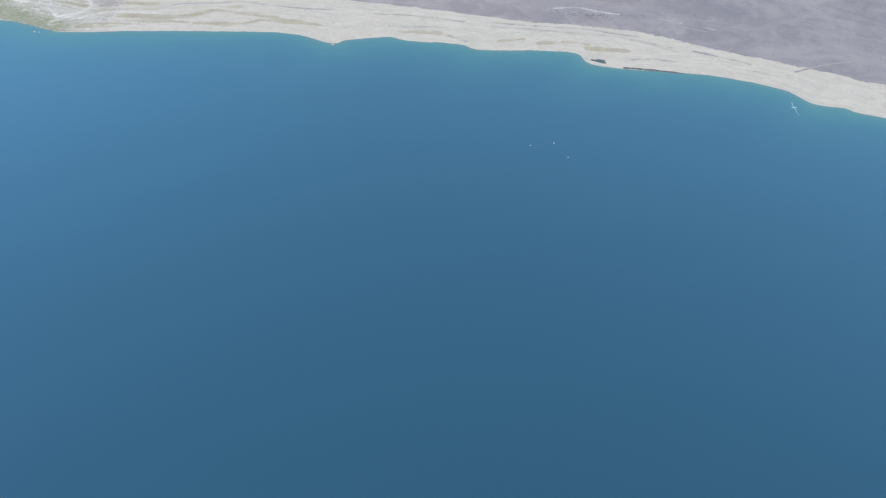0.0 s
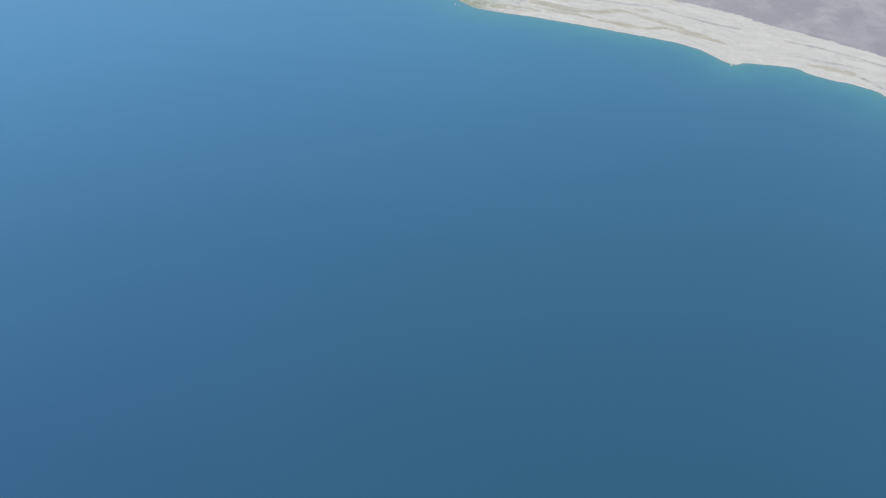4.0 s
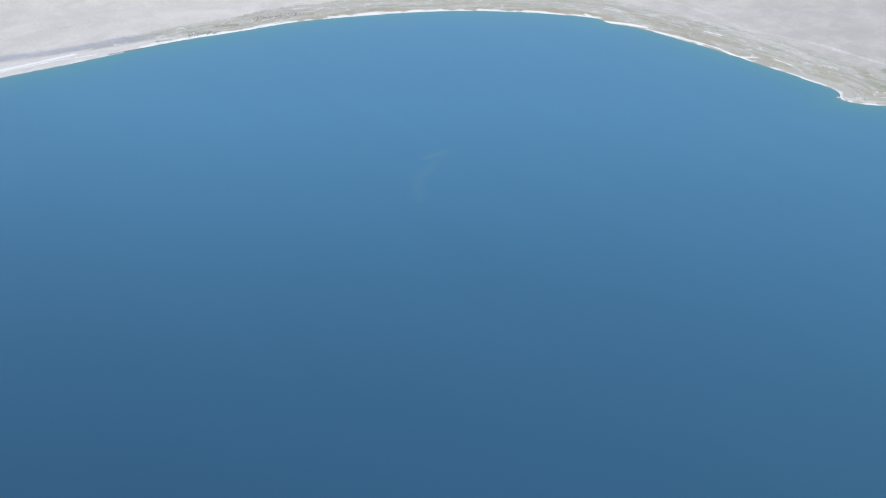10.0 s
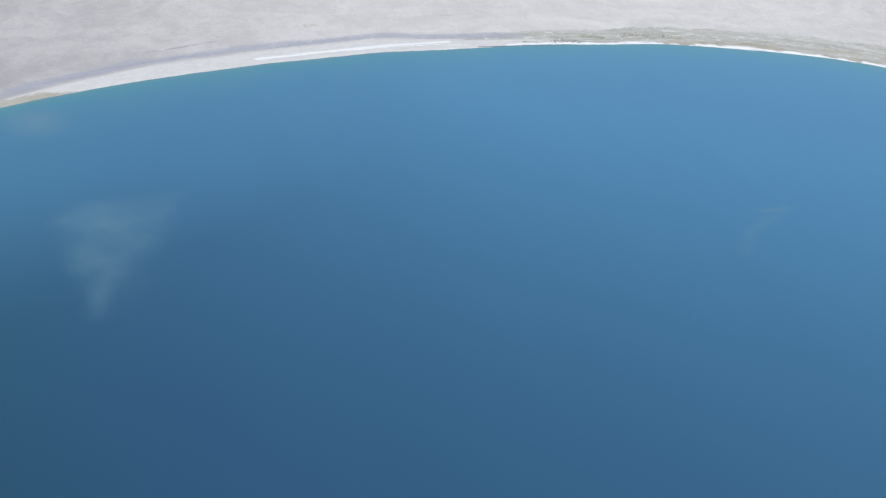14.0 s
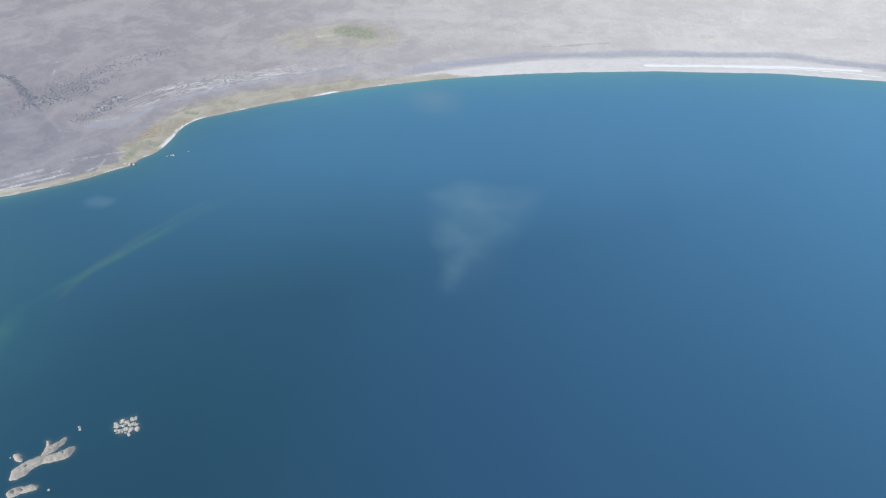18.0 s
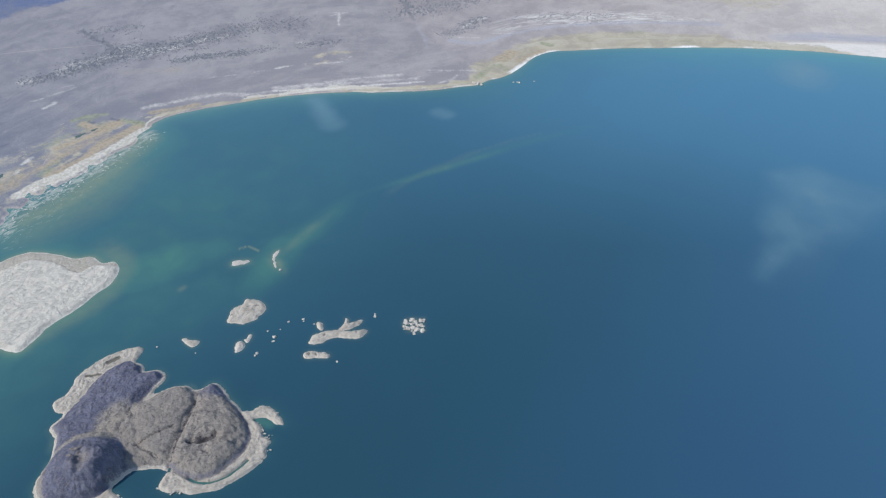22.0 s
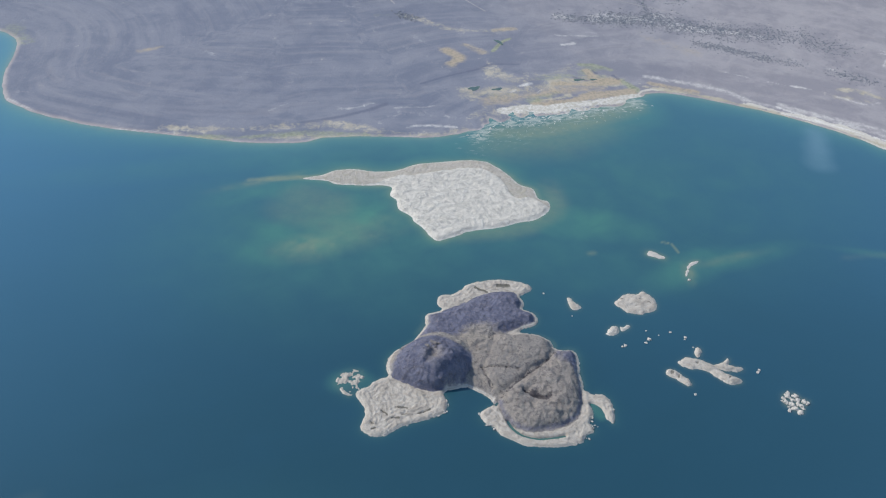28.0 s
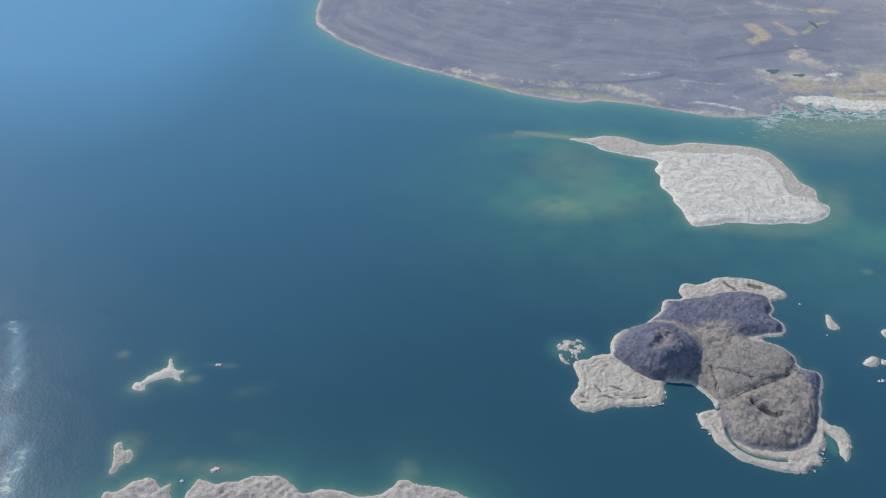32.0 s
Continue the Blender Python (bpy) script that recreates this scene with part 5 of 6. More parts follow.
    which_c = np.maximum(which[:-1, :-1], which[1:, 1:])
    for k in range(4):
        mine = shown & (np.where(which_c < 0, 0, which_c) == k)
        if mine.any():
            tagged(patch("rocky_spit" if k == 3 else "shore_flat", xs, ys, z, mine, SALT_CRUST, main_island, extra), "pale crusted shore flat")


def cells(mask):
    return mask[:-1, :-1]


def patch(name, xs, ys, z, use, material, parent, fields):
    """The chosen cells of a height field."""
    ny, nx = z.shape
    gx, gy = np.meshgrid(xs, ys)
    ids = np.arange(nx * ny).reshape(ny, nx)
    quads = np.stack([ids[:-1, :-1], ids[:-1, 1:], ids[1:, 1:], ids[1:, :-1]], -1)[use]
    needed, inverse = np.unique(quads, return_inverse=True)
    quads = inverse.reshape(-1, 4)
    me = bpy.data.meshes.new(name)
    me.vertices.add(len(needed))
    me.vertices.foreach_set("co", np.stack([gx.ravel(), gy.ravel(), z.ravel()], 1)[needed].ravel().astype(np.float32))
    me.loops.add(quads.size)
    me.loops.foreach_set("vertex_index", quads.ravel().astype(np.int32))
    me.polygons.add(len(quads))
    me.polygons.foreach_set("loop_start", np.arange(0, quads.size, 4, dtype=np.int32))
    me.polygons.foreach_set("use_smooth", np.ones(len(quads), bool))
    for key, values in fields.items():
        me.attributes.new(key, "FLOAT", "POINT").data.foreach_set("value", values.ravel()[needed].astype(np.float32))
    me.update(calc_edges=True)
    me.materials.append(material)
    ob = new(name, me)
    ob.parent = parent
    return ob


build_main_island()

CRUST_FIELD = [(-406, -1693), (-473, -1685), (-543, -1691), (-628, -1696), (-685, -1700), (-746, -1692), (-786, -1658), (-802, -1598), (-799, -1545), (-841, -1528), (-874, -1469), (-818, -1423), (-712, -1411), (-607, -1398), (-552, -1399), (-531, -1458), (-511, -1513), (-494, -1592), (-492, -1658)]


def build_pale_island():
    line = spline(PALE, 6)
    lo, hi = line.min(0) - 14, line.max(0) + 14
    xs, ys = np.arange(lo[0], hi[0], 2.8), np.arange(lo[1], hi[1], 2.8)
    x, y = np.meshgrid(xs, ys)
    d, _, inside = edge_distance(x, y, line)
    d = np.where(inside, d, -d) + 2.0 * grain(x, y, 16, 21, 4) + 1.5 * grain(x, y, 50, 22, 2)
    c, _, inside = edge_distance(x, y, spline(CRUST_FIELD, 5))
    c = np.where(inside, c, -c) + 14 * grain(x, y, 42, 23, 5)
    crusted = ramp01(c, -4, 6)
    z = np.where(d > 0, 2.6 * (1 - np.exp(-d / 8)), d * 0.3)
    z += ramp01(d, 2, 12) * (crusted * (1.5 + 1.5 * (1 - 2 * np.abs(grain(x, y, 20, 24, 4)))) + 0.5 * grain(x, y, 9, 25, 3))
    base = new("pale_island")
    tagged(base, "flat white alkali-crusted island with a grey sandy margin", "island")
    fields = dict(crusted=crusted, inset=d)
    core, all_of_it = cells(crusted > 0.5), cells(d > -8)
    tagged(patch("salt_crust", xs, ys, z, core & all_of_it, PALE_FLAT, base, fields), "white hummocky salt crust")
    tagged(patch("sandy_margin", xs, ys, z, all_of_it & ~core, PALE_FLAT, base, fields), "grey sandy margin and spit")


build_pale_island()


def broken(x, y, d):
    return -0.75 + ramp01(d, 0, 4) * (0.75 + 3.4 * grain(x, y, 11, 87, 3) + 2.0 * grain(x, y, 5, 84, 3))


tagged(mound("rock_shoal", ROCKS_W, 1.3, broken, SALT_CRUST, None, 2.0, 9, 85), "broken pale crusted shoal with green pools beside the dark island", "islet", "islets in the lake")
ISLETS = (
    ("sandbar_islet", BEAN, 1.6, 1.6, 0.3, SANDBAR, "narrow pale sandbar among green shallows"),
    ("sandbar_islet", FORKA, 1.6, 1.2, 0.2, SANDBAR, "forked sandbar ringed by shallow green water"),
    ("oval_islet", OVAL, 1.8, 4.0, 0.7, SALT_CRUST, "oval pale islet with a few dark hollows"),
    ("small_islet", PEAR, 1.5, 3.0, 0.5, SALT_CRUST, "small pear-shaped pale islet"),
    ("rocky_islet", TWINA, 1.4, 4.0, 1.6, TUFA, "rough pale rock islet"),
    ("rocky_islet", TWINB, 1.4, 3.6, 1.6, TUFA, "rough pale rock islet beside a larger one"),
    ("small_islet", BLOB, 1.2, 3.5, 0.5, SALT_CRUST, "tiny rounded pale islet"),
    ("long_islet", LONGA, 1.6, 5.0, 0.8, SALT_CRUST, "long low pale islet with a bent outline"),
    ("long_islet", LONGB, 1.6, 4.5, 1.3, SALT_CRUST, "knobbly pale islet joined to a long one"),
    ("hollow_islet", CUP, 1.5, 4.0, 0.8, SALT_CRUST, "narrow pale islet with a dark hollow along it"),
    ("sandbar_islet", EASTA, 1.8, 2.4, 0.3, SANDBAR, "branching bone-shaped pale sandbar in shallows"),
    ("sandbar_islet", EASTB, 1.5, 2.4, 1.4, ROUGH_TUFA, "small notched pale sandbar in shallows"),
)
ISLET_SPOTS = {2: ((-925, -1140, 7, 2.5, -30), (-936, -1127, 6, 2.5, -45), (-886, -1151, 5, 3, 0), (-909, -1124, 8, 2, 0)), 9: ((-887, -937, 8, 4, 60), (-894, -925, 8, 3, 60)), 7: ((-944, -946, 5, 3, 30), (-984, -896, 4, 2, 30))}
for k, (name, outline, pitch, top, rough, mat, label) in enumerate(ISLETS):
    tagged(mound(name, outline, pitch, flat(top, rough * 1.5 + 0.3, 40 + k, 4), mat, None, 3.2, 7.5, 40 + k, ISLET_SPOTS.get(k, ())), label, "islet", "islets in the lake")
south = mound("south_island", SOUTH_ISLAND, 1.8, flat(5, 3.6, 61, 5), ROUGH_TUFA, None, 4.5, 13, 61)
tagged(south, "rough pale crusted shore of a large island", "island")

# ---------------------------------------------------------------- water
wx, wy = axis(-4500, 2700, 15, dense=(-1200, 560, 6)), axis(-3500, 4300, 15, dense=(-2010, -690, 6))
WX, WY = np.meshgrid(wx, wy)
w_signed, w_along = grid_distance(wx, wy, MAINLAND, SHORE, 420)
shore_off = np.clip(-w_signed, 0, None)
wobble = grain(WX, WY, 120, 71, 4)
reach = 60 + 90 * spot(WX, WY, -951, -1822, 420, 160, 0, 1.0)
# Weight, by region, of the haze tint painted on the water.
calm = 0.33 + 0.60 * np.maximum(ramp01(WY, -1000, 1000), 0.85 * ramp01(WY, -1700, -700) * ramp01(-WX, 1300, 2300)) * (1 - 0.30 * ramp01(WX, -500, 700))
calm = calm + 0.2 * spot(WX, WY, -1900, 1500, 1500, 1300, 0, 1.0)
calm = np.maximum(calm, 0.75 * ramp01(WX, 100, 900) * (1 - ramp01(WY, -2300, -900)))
# Painted haze: grows with distance from the origin, plus a few brighter patches.
far_haze = np.clip(0.48 * spot(WX, WY, 1500, -2900, 1500, 1500, 0, 0.8) + (0.33 + 0.60 * ramp01(np.hypot(WX, WY), 600, 2900)) * calm + 0.10 * spot(WX, WY, -1500, -1450, 750, 520, 0, 0.9) + 0.08 * spot(WX, WY, 300, -1650, 800, 700, 0, 0.9), 0, 1)
turquoise = (0.42 * np.exp(-shore_off / (60 * (1 + 0.5 * wobble))) + 0.24 * np.exp(-shore_off / 230)) * ramp01(WY, -1500, -600)
turquoise = np.maximum(turquoise, (0.22 * np.exp(-shore_off / (38 * (1 + 0.5 * wobble))) + 0.14 * np.exp(-shore_off / 150)) * ramp01(-WY, 1300, 1700))
shoal = 0.5 * np.exp(-shore_off / (reach * (1 + 0.5 * wobble)))
sandbank = 0.45 * np.exp(-shore_off / 8) + 0.16 * np.exp(-shore_off / 30) * ramp01(-WY, 1500, 1850)


def near_islands(outlines, far, x, y):
    best = np.full(x.shape, 1e9)
    for line in outlines:
        line = np.array(line, float)
        box = (x > line[:, 0].min() - 5 * far) & (x < line[:, 0].max() + 5 * far) & (y > line[:, 1].min() - 5 * far) & (y < line[:, 1].max() + 5 * far)
        d, _, inside = edge_distance(x[box], y[box], spline(line, 4))
        best[box] = np.minimum(best[box], np.where(inside, 0, d))
    return best


main_lines = (SW_FLAT, ROCKS_W, CONE, N_FLAT, N_LOBE, C_DOME, S_DOME, S_RIM, TAIL)
d = near_islands(main_lines, 20, WX, WY)
shoal = np.maximum(shoal, 0.14 * np.exp(-d / 10))
stroke(WX, WY, shoal, 0.35, 22, [(-287, -1064), (-313, -1068), (-326, -1053)], 0.7, 0.3)
stroke(WX, WY, shoal, 0.55, 12, [(-704, -912), (-709, -887), (-713, -873)], 0.7, 0.3)
stroke(WX, WY, shoal, 0.5, 10, [(-549, -886), (-566, -860), (-609, -844), (-635, -842)], 0.7, 0.3)
sandbank = np.maximum(sandbank, 0.12 * np.exp(-d / 2.5) * (0.9 + 0.9 * grain(WX, WY, 30, 95, 3)))
d = near_islands([PALE], 60, WX, WY)
shoal = np.maximum(shoal, 0.75 * np.exp(-d / (60 * (1 + 0.6 * wobble))))
sandbank = np.maximum(sandbank, 0.55 * np.exp(-d / 9) * (0.9 + 0.8 * grain(WX, WY, 60, 96, 3)))
d = near_islands([o[1] for o in ISLETS[2:10]] + [STAR], 10, WX, WY)
sandbank = np.maximum(sandbank, 0.28 * np.exp(-d / 2.5))
d = near_islands([BEAN, FORKA, EASTA, EASTB], 20, WX, WY)
sandbank = np.maximum(sandbank, 0.5 * np.exp(-d / 4.5))
shoal = np.maximum(shoal, 0.42 * np.exp(-d / 14))
d = near_islands([SOUTH_ISLAND], 30, WX, WY)
shoal = np.maximum(shoal, 0.6 * np.exp(-d / 38))
sandbank = np.maximum(sandbank, 0.42 * np.exp(-d / 5) * (0.9 + 0.8 * grain(WX, WY, 30, 97, 3)))
# broad green shallows: x, y, radii, turn, strength
for cx, cy, rx, ry, turn, amount in ((-390, -1539, 260, 110, 12, 0.85), (-312, -1488, 110, 60, 0, 0.9), (-264, -1717, 160, 50, 10, 0.6), (-918, -1417, 170, 70, -25, 0.7), (-606, -1814, 620, 60, -4, 0.38),
                                     (-1082, -1792, 280, 110, 0, 0.38), (-1072, -1210, 120, 45, 15, 0.7), (-1171, -1216, 160, 35, 5, 0.55), (-1606, -1111, 200, 13, -27, 0.42), (-1833, -999, 160, 14, -32, 0.2), (-798, -1316, 420, 140, -10, 0.3), (-950, -1560, 620, 330, 0, 0.32), (-500, -1550, 420, 260, 0, 0.48)):
    shoal = np.maximum(shoal, amount * spot(WX, WY, cx, cy, rx, ry, turn, 0.9) * (0.95 + 0.45 * grain(WX, WY, 55, 98, 4)))
for cx, cy, rx, ry, turn, amount in ((-312, -1469, 85, 45, 0, 0.6), (-420, -1500, 120, 50, 10, 0.35), (-1066, -1195, 16, 40, -20, 0.55), (-1186, -1219, 90, 14, 4, 0.38), (-891, -1308, 12, 8, 0, 0.5), (-880, -1547, 40, 60, -30, 0.3), (-235, -1751, 110, 16, 8, 0.45), (-1606, -1111, 120, 7, -27, 0.2),
                                     (485, -997, 14, 10, 0, 0.4), (345, -950, 14, 9, 0, 0.6), (304, -984, 26, 6, 0, 0.6), (241, -930, 34, 16, 20, 0.16), (229, -836, 30, 14, 0, 0.1), (-1003, -1841, 200, 55, -8, 0.6), (264, -773, 70, 18, 0, 0.45), (-41, -787, 18, 22, 0, 0.5), (410, -810, 26, 22, 0, 0.5)):
    sandbank = np.maximum(sandbank, 0.8 * amount * spot(WX, WY, cx, cy, rx * 0.8, ry * 0.8, turn, 0.95) * (0.75 + 0.7 * grain(WX, WY, 22, 91, 3)))
bloom_and_glint = np.zeros(WX.shape)
for cx, cy, rx, ry, turn, amount in ((-1757, -255, 120, 60, 0, 0.2), (-2625, -511, 80, 62, 30, 1.1)):
    bloom_and_glint = np.maximum(bloom_and_glint, amount * spot(WX, WY, cx, cy, rx, ry, turn, 0.95))
stroke(WX, WY, bloom_and_glint, .8, 28, [(-1717, -1660), (-1628, -1520)], .9, .5)
stroke(WX, WY, bloom_and_glint, .65, 20, [(-1846, -1305), (-1844, -1275)], .9, .5)
stroke(WX, WY, sandbank, .65, 8, [(-206, -1760), (-286, -1751), (-368, -1740)], .9, .6)
stroke(WX, WY, sandbank, .3, 24, [(-897, -1553), (-880, -1489), (-818, -1441), (-698, -1430), (-576, -1445)], .9, .6)
stroke(WX, WY, sandbank, .22, 40, [(-315, -1658), (-367, -1615)], .9, .8)
stroke(WX, WY, sandbank, .2, 44, [(-374, -1527), (-421, -1494)], .9, .8)
stroke(WX, WY, sandbank, .18, 44, [(-278, -1605), (-341, -1565)], .9, .8)
cloud = np.array([(-2010, -400), (-2075, -330), (-2085, -110), (-1960, -120), (-1760, -210), (-1600, -285), (-1840, -350)], float)
d, _, inside = edge_distance(WX, WY, cloud)
bloom_and_glint = np.maximum(bloom_and_glint, 0.8 * ramp01(np.where(inside, d, -d) + 30 * wobble, -40, 45) * (0.5 + 0.5 * ramp01(WY, -90, -380)) * (0.9 + 0.4 * grain(WX, WY, 60, 83, 3)))
stroke(WX, WY, bloom_and_glint, .8, 9, [(-1668, 1387), (-1667, 1436), (-1670, 1463)], .9, .6)
stroke(WX, WY, bloom_and_glint, .38, 12, [(-1633, 1400), (-1577, 1294), (-1495, 1228)], .9, .6)
# Next three strokes: sun glitter put into the water colour.
stroke(WX, WY, bloom_and_glint, 1.0, 12, [(717, -1055), (696, -1035), (646, -918)], 0.9, 0.8)
stroke(WX, WY, bloom_and_glint, 1.0, 16, [(574, -782), (573, -740), (572, -709)], 0.9, 0.8)
stroke(WX, WY, bloom_and_glint, 0.6, 12, [(622, -846), (612, -801)], 0.9, 0.8)
stroke(WX, WY, bloom_and_glint, 0.25, 15, [(-1655, 1447), (-1606, 1343), (-1548, 1271), (-1494, 1231)])
stroke(WX, WY, sandbank, 0.5, 3, [(-1060, -1309), (-1079, -1296), (-1080, -1266)], 0.8, 0.4)
stroke(WX, WY, sandbank, 0.09, 9, [(-1436, -1162), (-1551, -1145), (-1652, -1110), (-1714, -1090)], 0.9)
stroke(WX, WY, sandbank, 0.10, 5, [(-1714, -1090), (-1826, -1035), (-1894, -994)], 0.9)
flecks = np.zeros(WX.shape)
# Next three strokes paint the glitter's white specks; those after are salt flecks.
stroke(WX, WY, flecks, 0.7, 10, [(717, -1055), (698, -1035)], 0.9, 0.8)
stroke(WX, WY, flecks, 0.75, 9, [(659, -949), (641, -905)], 0.9, 0.8)
stroke(WX, WY, flecks, 0.8, 13, [(574, -782), (573, -740), (572, -709)], 0.9, 0.8)
stroke(WX, WY, flecks, 0.9, 46, [(-801, -1834), (-882, -1893), (-967, -1894), (-1086, -1902), (-1194, -1918), (-1296, -1926)], 0.9, 0.4)
stroke(WX, WY, flecks, 0.45, 75, [(-788, -1809), (-925, -1851), (-1031, -1854)], 0.9, 0.4)
stroke(WX, WY, sandbank, 0.6, 46, [(-856, -1841), (-964, -1827), (-1054, -1840), (-1159, -1877), (-1280, -1916)], 0.8, 0.5)
stroke(WX, WY, sandbank, 0.3, 80, [(-858, -1809), (-982, -1794), (-1119, -1833)], 0.9, 0.5)
stroke(WX, WY, shoal, 0.55, 110, [(-738, -1802), (-911, -1826), (-1084, -1825), (-1257, -1885)], 0.9, 0.4)
bloom_and_glint *= 0.85 + 0.25 * grain(WX, WY, 70, 81, 3)
lake = sheet("water", wx, wy, np.zeros(WX.shape), w_signed < 60, WATER, None, far_haze=far_haze, shoal=np.clip(shoal, 0, 1), sandbank=np.clip(sandbank, 0, 1), bloom_and_glint=np.clip(bloom_and_glint, 0, 1), turquoise=np.clip(turquoise, 0, 1), flecks=flecks, west=ramp01(-WX, 50, 700) * ramp01(WY, -700, 100), open=1 - spot(WX, WY, -500, -1300, 1300, 1000, 0, 0.6))
tagged(lake, "calm deep-blue lake with green shallows round the islands", "lake", kind="structure")

# ---------------------------------------------------------------- height of the mainland, for what stands on it
def ground_z(x, y):
    i = np.clip(np.searchsorted(gx, x) - 1, 0, len(gx) - 2)
    j = np.clip(np.searchsorted(gy, y) - 1, 0, len(gy) - 2)
    fx, fy = (x - gx[i]) / (gx[i + 1] - gx[i]), (y - gy[j]) / (gy[j + 1] - gy[j])
    return (height[j, i] * (1 - fx) + height[j, i + 1] * fx) * (1 - fy) + (height[j + 1, i] * (1 - fx) + height[j + 1, i + 1] * fx) * fy


# ---------------------------------------------------------------- small materials
def plain_material(name, a, b, scale, rough=0.95):
    n = Nodes(name)
    at = n.place()
    c = n.mix(n.step(n.noise(at, scale, 5, 0.65), 0.35, 0.65), a, b)
    n.bump(n.noise(at, scale * 4, 4), 0.5, 0.6)
    return n.done(c, rough, 0.15)


DIRT = plain_material("pale_dirt_track", (0.315, 0.295, 0.28), (0.265, 0.25, 0.245), 0.04)
DARK_STRIP = plain_material("dark_wet_stones", (0.10, 0.098, 0.10), (0.17, 0.16, 0.155), 0.08)
POND_WATER = plain_material("pond_water", (0.070, 0.110, 0.105), (0.090, 0.130, 0.105), 0.05, 0.25)
FOAM = plain_material("white_foam", (0.45, 0.54, 0.58), (0.30, 0.42, 0.48), 0.2)
MUD = plain_material("white_salt_mud", (0.55, 0.53, 0.48), (0.40, 0.38, 0.33), 0.07)


def bush_material():
    n = Nodes("sagebrush_leaves")
    at = n.place()
    island = n.tree.nodes.new("ShaderNodeNewGeometry").outputs["Random Per Island"]
    c = n.mix(island, (0.125, 0.140, 0.172), (0.225, 0.232, 0.246))
    c = n.mix(n.math("MULTIPLY", n.noise(at, 0.8, 3), 0.4), c, (0.19, 0.19, 0.17))
    return n.done(c, 0.95, 0.1)


BUSH = bush_material()


# ---------------------------------------------------------------- rocks
def rock_mesh(name, seed, material, flat_top=0.75):
    bm = bmesh.new()
    bmesh.ops.create_icosphere(bm, subdivisions=2, radius=1.0)
    for v in bm.verts:
        p = v.co.copy()
        k = 1 + 0.62 * noise.noise(p * 1.5 + Vector((seed * 7.1, 0, 0))) + 0.42 * noise.noise(p * 3.4 + Vector((0, seed * 3.3, 0)))
        v.co = Vector((p.x * k, p.y * k, max(p.z * k * flat_top, -0.35)))
    me = bpy.data.meshes.new(name)
    bm.to_mesh(me)
    bm.free()
    me.materials.append(material)
    return me


DARK_ROCKS = [rock_mesh("dark_rock", 20 + s, DARK_ROCK) for s in range(3)]
TUFA_ROCKS = [rock_mesh("rock", s, TUFA) for s in range(5)]
rocks_rng = random.Random(7)


def rock(name, x, y, z, size, parent=None, stretch=1.0, kinds=TUFA_ROCKS):
    ob = new(name, rocks_rng.choice(kinds))
    ob.matrix_world = Matrix.Translation((x, y, z)) @ Matrix.Rotation(rocks_rng.uniform(0, 6.28), 4, "Z") @ Matrix.Diagonal((size * stretch, size / stretch, size * rocks_rng.uniform(0.55, 0.85), 1))
    if parent:
        ob.parent = parent
    return ob


def rock_cluster(name, label, places, parent_at):
    base = new(name)
    base.location = (*parent_at, 0)
    tagged(base, label, "rock cluster", "islets in the lake")
    for x, y, size in places:
        ob = rock("rock", x - parent_at[0], y - parent_at[1], 0.1 * size, size, None, rocks_rng.uniform(0.8, 1.4))
        ob.parent = base
    return base


STAR_AT = (-1069, -813)
star_spots = [(-1065, -831, 7.5), (-1077, -827, 6), (-1053, -819, 6.5), (-1060, -812, 7), (-1078, -819, 5.5), (-1086, -812, 6), (-1075, -804, 5), (-1062, -801, 7), (-1065, -792, 6), (-1068, -821, 4.5), (-1091, -808, 4.5), (-1055, -829, 4), (-1051, -802, 3.5), (-1072, -810, 5), (-1072, -839, 3)]
spot_rng = random.Random(19)
star_spots = [(x, y, size * 0.72) for x, y, size in star_spots] + [(x + spot_rng.gauss(0, 3.2), y + spot_rng.gauss(0, 3.2), spot_rng.uniform(1.4, 3.4)) for x, y, _ in star_spots * 3]
rock_cluster("tufa_cluster", "ragged cluster of pale tufa rocks standing in deep water", star_spots, STAR_AT)
for x, y, size in [(-892, -1053, 1.8), (-887, -1029, 4), (-876, -1022, 2.8), (-937, -1037, 2.4), (-959, -1017, 2.6), (-955, -1012, 2), (-833, -1025, 3.4), (-827, -1023, 2.4), (-1045, -898, 2.6), (-1052, -903, 2.2), (-902, -877, 2.4),
                   (-1055, -1174, 3.2), (-960, -988, 1.6), (-737, -1206, 2.2), (-910, -1035, 1.4), (-1048, -900, 2.2), (-767, -1128, 1.4), (866, 1690, 1.8), (926, 1688, 2.0), (936, 1619, 1.6), (261, -768, 4.5), (256, -771, 4), (304, -746, 2.5), (308, -984, 3.4), (314, -984, 2.6), (495, 2345, 3.5), (-333, 2597, 3), (-320, 2592, 2.2)]:
    tagged(rock("tufa_rock", x, y, 0.1, size), "small pale tufa rock just above the water", "rock", "lone rocks in the lake")
for x, y, size in [(-2122, -1222, 2.5), (-2130, -1206, 4), (-2128, -1212, 2.2), (-2160, -1172, 2.2)]:
    tagged(rock("reef_rock", x, y, 0.1, size, None, 1.5), "low white rock awash off the point", "rock", "rocks off the points")
for x, y, size in [(-1156, 2731, 5), (-1126, 2728, 5), (-1125, 2765, 7), (-1096, 2749, 6), (-1087, 2778, 8), (-1062, 2772, 6), (-1125, 2784, 5), (-1041, 2794, 5), (-1006, 2824, 6), (-988, 2833, 5)]:
    tagged(rock("shore_rock", x, y, 0.6, size * 0.9, None, 1.4), "white tufa rock on a grassy point", "rock", "rocks off the points")
